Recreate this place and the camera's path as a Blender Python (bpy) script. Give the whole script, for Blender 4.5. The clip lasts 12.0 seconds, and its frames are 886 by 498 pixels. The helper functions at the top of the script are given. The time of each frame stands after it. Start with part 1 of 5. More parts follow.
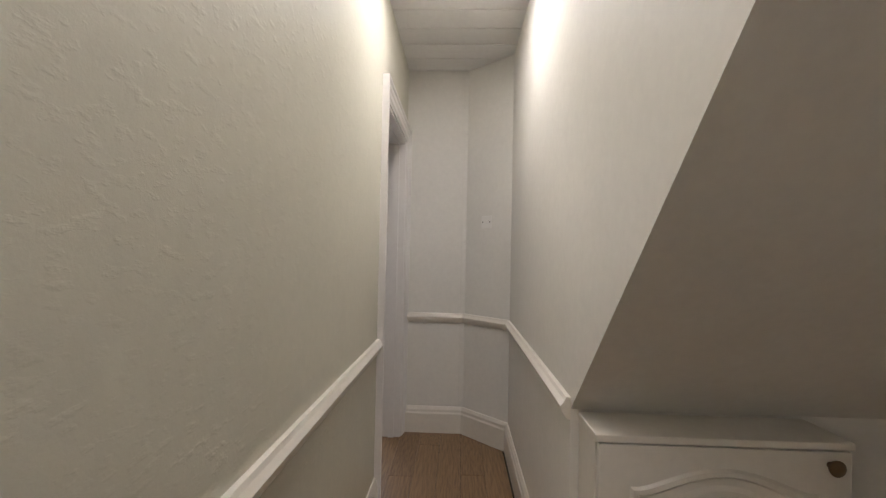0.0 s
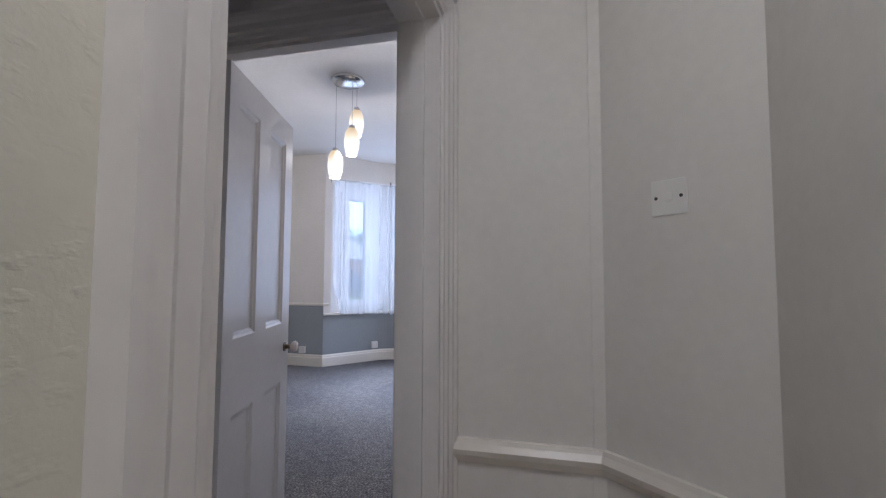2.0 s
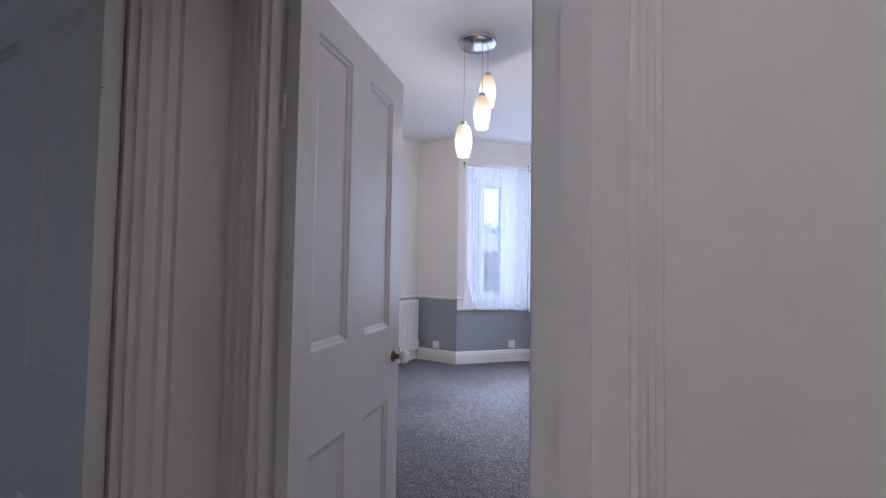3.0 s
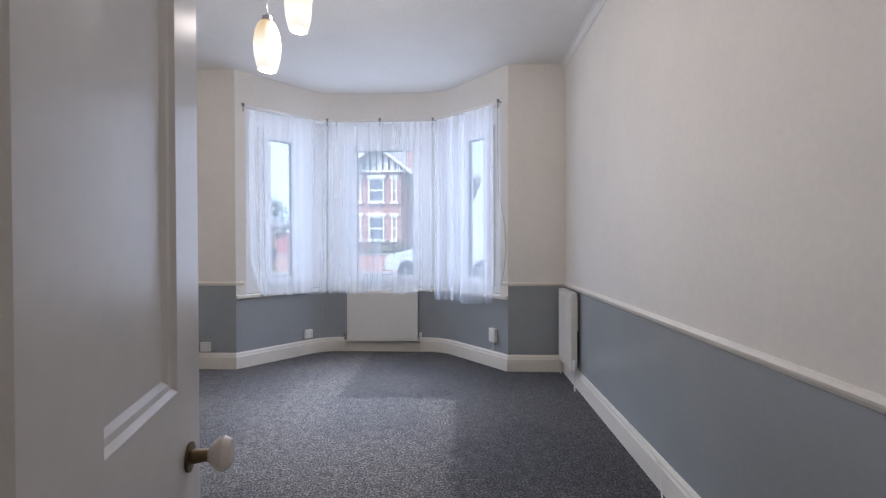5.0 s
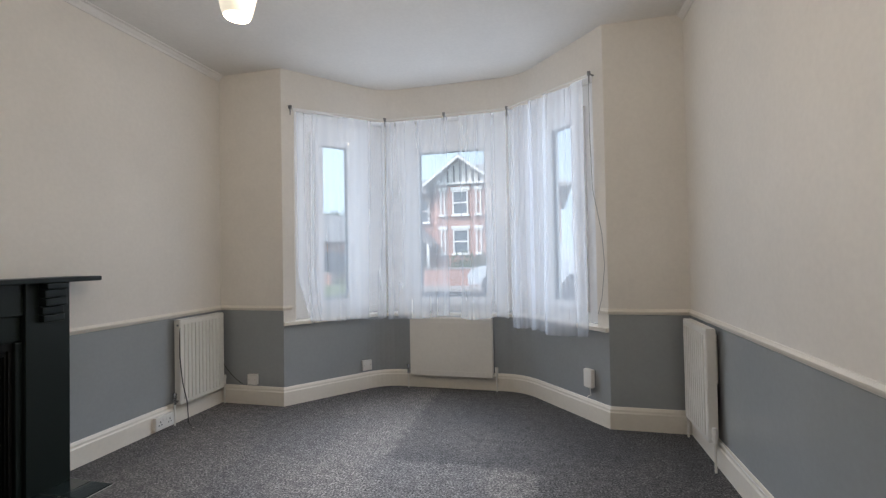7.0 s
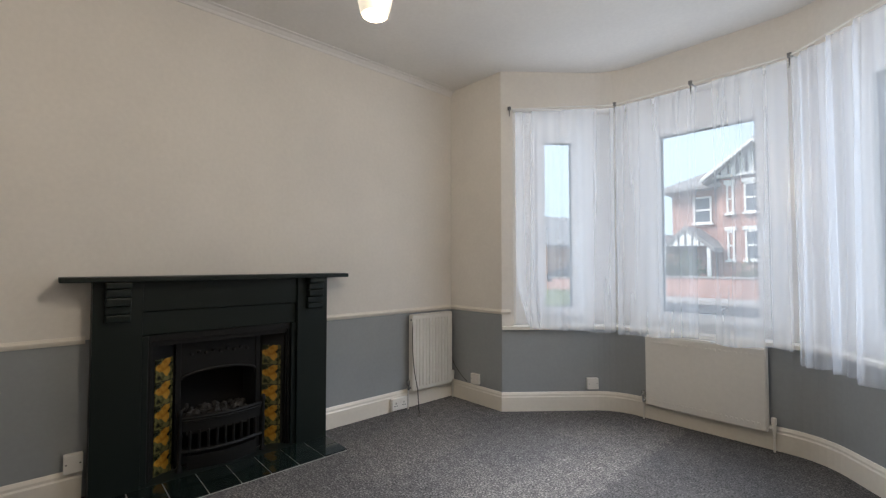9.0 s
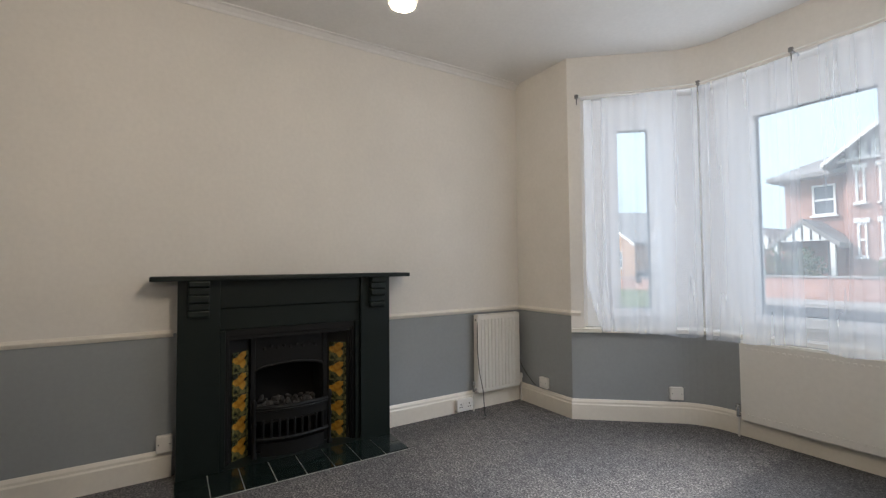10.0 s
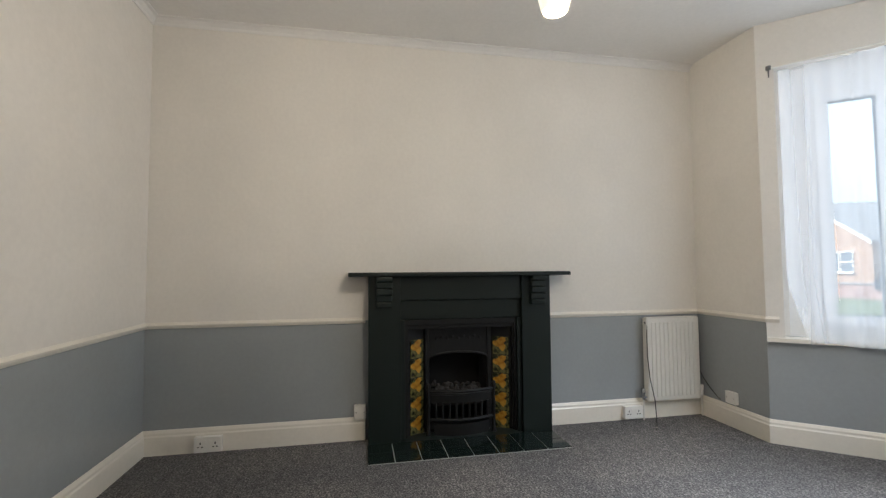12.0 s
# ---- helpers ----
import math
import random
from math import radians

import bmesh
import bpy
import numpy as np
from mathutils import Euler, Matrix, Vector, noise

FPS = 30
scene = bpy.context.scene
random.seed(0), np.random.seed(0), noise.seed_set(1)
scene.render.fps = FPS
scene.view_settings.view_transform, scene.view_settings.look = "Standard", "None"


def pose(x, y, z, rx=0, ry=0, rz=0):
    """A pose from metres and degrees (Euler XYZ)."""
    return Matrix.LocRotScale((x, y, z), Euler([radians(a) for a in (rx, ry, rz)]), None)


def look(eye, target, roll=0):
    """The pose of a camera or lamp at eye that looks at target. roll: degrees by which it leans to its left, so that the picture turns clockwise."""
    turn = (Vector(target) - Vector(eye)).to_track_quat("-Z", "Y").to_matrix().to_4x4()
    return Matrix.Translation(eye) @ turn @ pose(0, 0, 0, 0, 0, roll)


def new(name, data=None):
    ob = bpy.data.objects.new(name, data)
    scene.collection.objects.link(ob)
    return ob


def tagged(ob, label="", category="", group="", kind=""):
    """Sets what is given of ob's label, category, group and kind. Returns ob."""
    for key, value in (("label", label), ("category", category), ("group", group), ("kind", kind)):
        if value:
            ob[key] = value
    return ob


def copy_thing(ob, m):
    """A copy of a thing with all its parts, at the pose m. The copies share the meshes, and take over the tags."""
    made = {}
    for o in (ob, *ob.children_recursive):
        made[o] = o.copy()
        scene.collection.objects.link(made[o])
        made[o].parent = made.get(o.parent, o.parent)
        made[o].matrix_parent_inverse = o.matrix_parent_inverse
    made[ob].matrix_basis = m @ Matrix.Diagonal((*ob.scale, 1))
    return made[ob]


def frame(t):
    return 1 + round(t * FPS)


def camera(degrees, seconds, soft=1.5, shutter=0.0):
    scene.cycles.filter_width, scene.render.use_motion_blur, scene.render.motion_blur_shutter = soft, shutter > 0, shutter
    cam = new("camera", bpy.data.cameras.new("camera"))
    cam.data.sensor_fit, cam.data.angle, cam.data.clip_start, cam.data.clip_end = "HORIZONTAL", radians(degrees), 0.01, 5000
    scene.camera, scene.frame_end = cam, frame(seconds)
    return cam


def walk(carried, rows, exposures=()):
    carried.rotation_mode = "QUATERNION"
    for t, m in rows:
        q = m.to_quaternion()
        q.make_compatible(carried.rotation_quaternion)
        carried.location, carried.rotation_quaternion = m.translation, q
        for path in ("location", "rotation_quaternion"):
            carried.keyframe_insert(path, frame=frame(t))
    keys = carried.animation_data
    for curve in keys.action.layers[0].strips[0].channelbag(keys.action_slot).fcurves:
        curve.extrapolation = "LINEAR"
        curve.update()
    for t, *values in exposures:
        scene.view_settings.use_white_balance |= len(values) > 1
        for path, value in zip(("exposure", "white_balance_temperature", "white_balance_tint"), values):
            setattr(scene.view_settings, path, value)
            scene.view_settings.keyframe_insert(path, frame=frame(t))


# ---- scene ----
# ---- camera ----
cam = camera(90.7, 12.0, 1.3)
PATH = [
    (0, (4.015, -1.396, 1.281), (3.942, 0.602, 1.313), 1.2),
    (0.5, (3.986, -0.892, 1.301), (3.877, 1.105, 1.337), 0.8),
    (1, (3.978, -0.369, 1.307), (3.858, 1.627, 1.366), -0.4),
    (1.5, (3.94, 0.118, 1.341), (3.783, 2.111, 1.413), -0.1),
    (2, (3.923, 0.522, 1.334), (3.447, 2.461, 1.454), 0.2),
    (2.5, (3.86, 0.847, 1.344), (2.939, 2.62, 1.444), 1.1),
    (2.7, (3.812, 0.954, 1.342), (2.755, 2.65, 1.425), 0.9),
    (4.3, (3.161, 1.655, 1.316), (2.482, 3.536, 1.343), 0.8),
    (4.5, (3.09, 1.715, 1.322), (2.59, 3.652, 1.334), 0.4),
    (5, (3.019, 1.859, 1.315), (2.949, 3.858, 1.291), -0.1),
    (5.5, (2.981, 2.168, 1.328), (3.102, 4.164, 1.32), -0.8),
    (6, (2.981, 2.364, 1.381), (3.057, 4.363, 1.358), -0.8),
    (6.5, (2.975, 2.601, 1.341), (2.88, 4.599, 1.351), -0.8),
    (7, (3.088, 2.767, 1.35), (2.619, 4.711, 1.386), -1.1),
    (7.5, (3.283, 2.861, 1.349), (2.396, 4.653, 1.395), -0.7),
    (7.7, (3.382, 2.938, 1.288), (2.338, 4.643, 1.351), -0.2),
    (9.5, (3.29, 3.337, 1.353), (1.717, 4.57, 1.418), -0.5),
    (10, (3.345, 3.43, 1.324), (1.645, 4.481, 1.399), -0.5),
    (10.5, (3.385, 3.458, 1.306), (1.579, 4.313, 1.386), -0.4),
    (11, (3.404, 3.446, 1.313), (1.523, 4.121, 1.39), -0.3),
    (11.5, (3.435, 3.419, 1.306), (1.505, 3.935, 1.388), -0.4),
    (12, (3.466, 3.398, 1.28), (1.504, 3.77, 1.379), -0.4),
]
EXPOSURES = [(0.0, 1.68, 5550, 19), (1.0, 1.25, 5280, 18), (1.5, 1.24, 5150, 17), (2.5, 1.30, 5000, 24), (4.4, 1.33, 5080, 22), (5.4, 1.0, 5650, 17), (6.5, 0.93, 5850, 14), (9.5, 0.99, 6050, 14), (12.0, 1.36, 5930, 11)]
walk(cam, [(t, look(eye, target, roll)) for t, eye, target, roll in PATH], EXPOSURES)

W, Y0, Y1, H = 4.11, 1.90, 6.38, 3.15          # front room: width, back wall, front wall, ceiling
BAY = [(0.68, Y1), (1.36, 7.19), (2.83, 7.19), (3.53, Y1)]
DADO, SILL, HEAD = 0.90, 0.77, 2.80
HALL_H, END = 2.645, 1.81                       # hall: ceiling, end wall
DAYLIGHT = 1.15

# ---- world and light ----
world = bpy.data.worlds.new("world")
scene.world = world
world.use_nodes = True
wn = world.node_tree
sky = wn.nodes.new("ShaderNodeTexSky")
sky.sky_type, sky.sun_disc = "NISHITA", False
sky.sun_elevation, sky.sun_rotation = radians(41), radians(225)
sky.air_density, sky.dust_density, sky.ozone_density = 0.8, 8.0, 0.6
clouds = wn.nodes.new("ShaderNodeTexNoise")
clouds.inputs["Scale"].default_value, clouds.inputs["Detail"].default_value = 3.0, 5.0
cover = wn.nodes.new("ShaderNodeValToRGB")
cover.color_ramp.elements[0].position, cover.color_ramp.elements[0].color = 0.35, (0.55, 0.55, 0.55, 1)
cover.color_ramp.elements[1].position, cover.color_ramp.elements[1].color = 0.60, (0.95, 0.95, 0.95, 1)
overcast = wn.nodes.new("ShaderNodeMixRGB")
overcast.inputs[2].default_value = (3.7, 4.7, 5.0, 1)
wn.links.new(wn.nodes.new("ShaderNodeTexCoord").outputs["Generated"], clouds.inputs["Vector"])
wn.links.new(clouds.outputs["Fac"], cover.inputs[0])
wn.links.new(cover.outputs[0], overcast.inputs[0])
wn.links.new(sky.outputs[0], overcast.inputs[1])
wn.links.new(overcast.outputs[0], wn.nodes["Background"].inputs[0])
wn.nodes["Background"].inputs[1].default_value = 0.118
sun = new("sun", bpy.data.lights.new("sun", "SUN"))
sun.data.energy, sun.data.angle, sun.data.color = 2.0, radians(20), (1.0, 0.96, 0.9)
sun.matrix_world = look((-9, -9, 11), (0, 0, 0))


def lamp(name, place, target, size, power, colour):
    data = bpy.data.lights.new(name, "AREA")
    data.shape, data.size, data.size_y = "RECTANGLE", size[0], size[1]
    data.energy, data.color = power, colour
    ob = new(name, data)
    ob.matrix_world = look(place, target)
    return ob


PENDANT, BULB, HALL_GLOW = 0.5, 8.0, 6.8
# area lamps added for the sky's light: a soft glow across each of the three window openings, and a steeper fill inside
# the room that falls to the floor
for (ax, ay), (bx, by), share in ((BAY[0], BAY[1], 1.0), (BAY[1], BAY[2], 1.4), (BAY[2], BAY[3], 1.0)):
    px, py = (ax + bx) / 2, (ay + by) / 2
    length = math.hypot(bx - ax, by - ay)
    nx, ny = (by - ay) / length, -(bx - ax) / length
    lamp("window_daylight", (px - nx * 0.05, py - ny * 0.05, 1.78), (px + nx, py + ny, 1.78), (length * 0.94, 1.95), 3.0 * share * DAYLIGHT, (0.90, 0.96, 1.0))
    # added fill lamp on the room side of the curtains, narrow spread keeps it unseen
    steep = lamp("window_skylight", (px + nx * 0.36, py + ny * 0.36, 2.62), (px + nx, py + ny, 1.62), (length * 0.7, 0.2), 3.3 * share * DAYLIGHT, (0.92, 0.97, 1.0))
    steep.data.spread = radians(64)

# ---- materials ----
def material(name, colour, rough=0.6, metal=0.0, spec=0.5):
    m = bpy.data.materials.new(name)
    m.use_nodes = True
    b = m.node_tree.nodes["Principled BSDF"]
    b.inputs["Base Color"].default_value = (*colour, 1)
    b.inputs["Roughness"].default_value, b.inputs["Metallic"].default_value = rough, metal
    b.inputs["Specular IOR Level"].default_value = spec
    return m


def node(m, kind, **values):
    n = m.node_tree.nodes.new(kind)
    for key, value in values.items():
        n.inputs[key.replace("_", " ")].default_value = value
    return n


def coords(m):
    return m.node_tree.nodes.new("ShaderNodeTexCoord").outputs["Object"]


def noise_of(m, scale, detail=4, rough=0.5, stretch=None):
    n = node(m, "ShaderNodeTexNoise", Scale=scale, Detail=detail, Roughness=rough)
    source = coords(m)
    if stretch:
        mp = m.node_tree.nodes.new("ShaderNodeMapping")
        mp.inputs["Scale"].default_value = stretch
        m.node_tree.links.new(source, mp.inputs[0])
        source = mp.outputs[0]
    m.node_tree.links.new(source, n.inputs["Vector"])
    return n.outputs["Fac"]


def ramp(m, source, stops):
    r = m.node_tree.nodes.new("ShaderNodeValToRGB")
    while len(r.color_ramp.elements) < len(stops):
        r.color_ramp.elements.new(0.5)
    for e, (p, c) in zip(r.color_ramp.elements, stops):
        e.position, e.color = p, (*c, 1) if len(c) == 3 else c
    m.node_tree.links.new(source, r.inputs[0])
    return r.outputs[0]


def blend(m, a, b, fac=0.5, kind="MIX"):
    n = m.node_tree.nodes.new("ShaderNodeMixRGB")
    n.blend_type = kind
    for value, slot in ((fac, 0), (a, 1), (b, 2)):
        if isinstance(value, (int, float, tuple)):
            n.inputs[slot].default_value = value
        else:
            m.node_tree.links.new(value, n.inputs[slot])
    return n.outputs[0]


def bump(m, source, strength, distance):
    n = node(m, "ShaderNodeBump", Strength=strength, Distance=distance)
    b = m.node_tree.nodes["Principled BSDF"]
    if b.inputs["Normal"].is_linked:
        m.node_tree.links.new(b.inputs["Normal"].links[0].from_socket, n.inputs["Normal"])
    m.node_tree.links.new(source, n.inputs["Height"])
    m.node_tree.links.new(n.outputs[0], b.inputs["Normal"])


def colour_by(m, source):
    m.node_tree.links.new(source, m.node_tree.nodes["Principled BSDF"].inputs["Base Color"])


def tint(c, f):
    return tuple(min(1, v * f) for v in c)


def paint(name, c, rough=0.6, relief=0.25, size=60, soil=0.05):
    m = material(name, c, rough)
    big = ramp(m, noise_of(m, 1.6, 5, 0.6), [(0.3, tint(c, 1 - soil)), (0.7, tint(c, 1 + soil * 0.4))])
    fine = ramp(m, noise_of(m, 35, 3), [(0.3, (0.96, 0.96, 0.96)), (0.7, (1, 1, 1))])
    colour_by(m, blend(m, big, fine, 1.0, "MULTIPLY"))
    bump(m, noise_of(m, size, 5, 0.6), relief, 0.002)
    bump(m, noise_of(m, 4, 2), 0.15, 0.006)
    return m


def woodchip(name, c):
    m = paint(name, c, 0.55, 0.2, 120)
    chips = ramp(m, noise_of(m, 52, 3, 0.5, (1, 0.6, 1.2)), [(0.54, (0, 0, 0)), (0.78, (1, 1, 1))])
    bump(m, chips, 0.35, 0.0018)
    return m


WHITE_WALL = paint("warm_white_wall", (0.80, 0.765, 0.71), 0.65, 0.2, 90)
CHIP = woodchip("white_woodchip", (0.66, 0.635, 0.53))
HALL_WALL = paint("hall_white", (0.78, 0.755, 0.70), 0.6, 0.3, 40)
CEILING = paint("ceiling_white", (0.80, 0.785, 0.76), 0.8, 0.15, 90, 0.04)
GREY = paint("grey_paint", (0.335, 0.355, 0.365), 0.2, 0.1, 90, 0.06)
GLOSS = paint("cream_gloss", (0.82, 0.775, 0.69), 0.3, 0.1, 20, 0.05)
DOOR_WHITE = paint("door_gloss", (0.78, 0.75, 0.72), 0.28, 0.1, 25, 0.04)
CHROME = material("chrome", (0.55, 0.55, 0.55), 0.18, 1.0)
BRASS = material("aged_brass", (0.20, 0.15, 0.09), 0.35, 1.0)
PVC = paint("white_pvc", (0.86, 0.87, 0.88), 0.25, 0.03, 30, 0.02)
PLASTIC = material("white_plastic", (0.80, 0.78, 0.74), 0.35)
DARK = material("dark_slot", (0.03, 0.03, 0.03), 0.6)
CABLE = material("black_cable", (0.02, 0.02, 0.02), 0.5)
ENAMEL = paint("radiator_enamel", (0.78, 0.755, 0.70), 0.3, 0.05, 20, 0.03)
PORCELAIN = material("porcelain", (0.78, 0.72, 0.66), 0.12)


def carpet_material():
    """Twist pile: salt-and-pepper tufts, and one stretch where the pile lies the other way; its darker look is shade
    painted into the colour.
    """
    m = material("grey_carpet", (0.14, 0.14, 0.145), 0.95, 0, 0.1)
    t = m.node_tree
    tuft = ramp(m, noise_of(m, 82, 3, 0.72), [(0.35, (0.018, 0.017, 0.0165)), (0.5, (0.098, 0.090, 0.085)), (0.65, (0.30, 0.279, 0.262))])
    clump = ramp(m, noise_of(m, 17, 4, 0.7), [(0.36, (0.62, 0.62, 0.63)), (0.64, (1.18, 1.18, 1.18))])
    tread = ramp(m, noise_of(m, 1.3, 2, 0.4, (1.0, 0.8, 1)), [(0.44, (0.82, 0.83, 0.85)), (0.56, (1.06, 1.05, 1.03))])
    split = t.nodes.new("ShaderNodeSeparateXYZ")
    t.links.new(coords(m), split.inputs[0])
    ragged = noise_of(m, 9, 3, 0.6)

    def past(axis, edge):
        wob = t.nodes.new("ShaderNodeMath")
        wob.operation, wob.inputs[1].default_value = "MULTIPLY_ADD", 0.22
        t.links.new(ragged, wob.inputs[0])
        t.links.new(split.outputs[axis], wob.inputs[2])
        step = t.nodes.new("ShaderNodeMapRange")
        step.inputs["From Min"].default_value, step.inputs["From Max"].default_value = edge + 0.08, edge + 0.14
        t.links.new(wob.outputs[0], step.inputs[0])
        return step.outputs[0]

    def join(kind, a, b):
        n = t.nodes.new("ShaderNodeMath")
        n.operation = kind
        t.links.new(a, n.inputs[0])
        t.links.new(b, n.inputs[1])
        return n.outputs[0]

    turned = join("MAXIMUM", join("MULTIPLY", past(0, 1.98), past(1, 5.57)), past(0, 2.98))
    # shade of the turned pile, multiplied into the base colour
    nap_shade = ramp(m, turned, [(0.0, (1.0, 1.0, 1.0)), (1.0, (0.58, 0.59, 0.61))])
    colour_by(m, blend(m, blend(m, blend(m, tuft, clump, 1.0, "MULTIPLY"), tread, 1.0, "MULTIPLY"), nap_shade, 1.0, "MULTIPLY"))
    bump(m, noise_of(m, 82, 3, 0.72), 0.5, 0.01)
    b = t.nodes["Principled BSDF"]
    b.inputs["Sheen Weight"].default_value, b.inputs["Sheen Roughness"].default_value = 0.15, 0.5
    return m


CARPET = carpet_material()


def oak_material():
    m = material("oak_board", (0.3, 0.18, 0.09), 0.4)
    grain = ramp(m, noise_of(m, 9, 7, 0.62, (9, 0.6, 1)), [(0.3, (0.16, 0.095, 0.045)), (0.55, (0.30, 0.19, 0.095)), (0.75, (0.38, 0.26, 0.14))])
    info = m.node_tree.nodes.new("ShaderNodeObjectInfo")
    vary = ramp(m, info.outputs["Random"], [(0, (0.75, 0.72, 0.7)), (1, (1.1, 1.08, 1.05))])
    colour_by(m, blend(m, grain, vary, 1.0, "MULTIPLY"))
    bump(m, noise_of(m, 14, 6, 0.6, (10, 0.6, 1)), 0.2, 0.002)
    return m


OAK = oak_material()


def voile_material(name, thin, thick):
    m = bpy.data.materials.new(name)
    m.use_nodes = True
    t = m.node_tree
    t.nodes.remove(t.nodes["Principled BSDF"])
    clear, cloth, back = (t.nodes.new("ShaderNodeBsdf" + k) for k in ("Transparent", "Diffuse", "Translucent"))
    cloth.inputs[0].default_value = back.inputs[0].default_value = (0.87, 0.90, 0.95, 1)
    one, two = t.nodes.new("ShaderNodeMixShader"), t.nodes.new("ShaderNodeMixShader")
    one.inputs[0].default_value = 0.78
    t.links.new(cloth.outputs[0], one.inputs[1])
    t.links.new(back.outputs[0], one.inputs[2])
    weave = ramp(m, noise_of(m, 3, 1, 0.4, (3.2, 3.2, 0.06)), [(0.35, (thin, thin, thin)), (0.65, (thick, thick, thick))])
    t.links.new(weave, two.inputs[0])
    t.links.new(clear.outputs[0], two.inputs[1])
    t.links.new(one.outputs[0], two.inputs[2])
    t.links.new(two.outputs[0], t.nodes["Material Output"].inputs[0])
    return m


VOILE = voile_material("white_voile", 0.24, 0.35)
VOILE_FULL = voile_material("white_voile_gathered", 0.32, 0.46)


def glass_material():
    m = bpy.data.materials.new("window_glass")
    m.use_nodes = True
    t = m.node_tree
    t.nodes.remove(t.nodes["Principled BSDF"])
    clear, gloss, mix = t.nodes.new("ShaderNodeBsdfTransparent"), t.nodes.new("ShaderNodeBsdfGlossy"), t.nodes.new("ShaderNodeMixShader")
    gloss.inputs["Roughness"].default_value = 0.02
    mix.inputs[0].default_value = 0.012
    t.links.new(clear.outputs[0], mix.inputs[1])
    t.links.new(gloss.outputs[0], mix.inputs[2])
    t.links.new(mix.outputs[0], t.nodes["Material Output"].inputs[0])
    return m


GLASS = glass_material()


def glowing(name, colour, strength):
    m = material(name, colour, 0.3)
    b = m.node_tree.nodes["Principled BSDF"]
    b.inputs["Emission Color"].default_value, b.inputs["Emission Strength"].default_value = (*colour, 1), strength
    return m


def opal_material():
    """Lit opal glass: hottest round the bulb, warm and dim towards its cap."""
    m = glowing("opal_glass", (0.40, 0.34, 0.25), 1.0)
    t = m.node_tree
    split = t.nodes.new("ShaderNodeSeparateXYZ")
    t.links.new(t.nodes.new("ShaderNodeTexCoord").outputs["Generated"], split.inputs[0])
    colour = ramp(m, split.outputs[2], [(0.0, (1.0, 0.88, 0.62)), (0.35, (1.0, 0.90, 0.66)), (0.72, (1.0, 0.74, 0.38)), (1.0, (1.0, 0.64, 0.26))])
    level = ramp(m, split.outputs[2], [(0.0, (0.8, 0.8, 0.8)), (0.2, (1, 1, 1)), (0.5, (1, 1, 1)), (0.85, (0.62, 0.62, 0.62)), (1.0, (0.5, 0.5, 0.5))])
    power = t.nodes.new("ShaderNodeMath")
    power.operation = "MULTIPLY"
    power.inputs[1].default_value = PENDANT
    t.links.new(level, power.inputs[0])
    b = t.nodes["Principled BSDF"]
    t.links.new(colour, b.inputs["Emission Color"])
    t.links.new(power.outputs[0], b.inputs["Emission Strength"])
    return m


# ---- mesh helpers ----
def mesh_object(name, bm, mats, smooth=False):
    bmesh.ops.recalc_face_normals(bm, faces=bm.faces)
    me = bpy.data.meshes.new(name)
    bm.to_mesh(me)
    bm.free()
    for m in mats if isinstance(mats, (list, tuple)) else [mats]:
        me.materials.append(m)
    if smooth:
        for p in me.polygons:
            p.use_smooth = True
        me.set_sharp_from_angle(angle=radians(35))
    return new(name, me)


def part(name, bm, mats, parent, label="", smooth=False):
    ob = mesh_object(name, bm, mats, smooth)
    ob.parent = parent
    if label:
        ob["label"] = label
    return ob


def thing(name, place, label, category, group="", turn=0):
    ob = new(name)
    ob.empty_display_size = 0.1
    ob.matrix_world = pose(*place, 0, 0, turn)
    return tagged(ob, label, category, group)


def box(bm, x0, x1, y0, y1, z0, z1, mat=0, bevel=0.0):
    lo, hi = Vector((min(x0, x1), min(y0, y1), min(z0, z1))), Vector((max(x0, x1), max(y0, y1), max(z0, z1)))
    made = bmesh.ops.create_cube(bm, size=1, matrix=Matrix.Translation((lo + hi) / 2) @ Matrix.Diagonal((*(hi - lo), 1)))
    faces = {f for v in made["verts"] for f in v.link_faces}
    if bevel:
        done = bmesh.ops.bevel(bm, geom=list({e for f in faces for e in f.edges}), offset=bevel, segments=2, affect="EDGES", profile=0.6)
        faces = set(done["faces"]) | {f for f in faces if f.is_valid}
    for f in faces:
        f.material_index = mat
    return faces


def prism(bm, pts, z0, z1, mat=0):
    lo, hi = [bm.verts.new((x, y, z0)) for x, y in pts], [bm.verts.new((x, y, z1)) for x, y in pts]
    n = len(pts)
    faces = [bm.faces.new(lo[::-1]), bm.faces.new(hi)]
    faces += [bm.faces.new((lo[i], lo[(i + 1) % n], hi[(i + 1) % n], hi[i])) for i in range(n)]
    for f in faces:
        f.material_index = mat


def sweep(bm, profile, path, closed=False, mat=0):
    """Runs a profile of (out, z) along a level path; out is to the right of the way walked."""
    n, rings = len(path), []
    for i, p in enumerate(path):
        p = Vector(p)
        a = (p - Vector(path[i - 1])).normalized() if i or closed else None
        b = (Vector(path[(i + 1) % n]) - p).normalized() if i < n - 1 or closed else None
        a, b = a or b, b or a
        na, nb = Vector((a.y, -a.x)), Vector((b.y, -b.x))
        m = (na + nb).normalized()
        m = m / max(0.3, m.dot(na))
        rings.append([bm.verts.new((p.x + m.x * o, p.y + m.y * o, z)) for o, z in profile])
    k = len(profile)
    for i in range(n if closed else n - 1):
        r, s = rings[i], rings[(i + 1) % n]
        for j in range(k):
            f = bm.faces.new((r[j], r[(j + 1) % k], s[(j + 1) % k], s[j]))
            f.material_index = mat
    if not closed:
        bm.faces.new(rings[0])
        bm.faces.new(rings[-1][::-1])


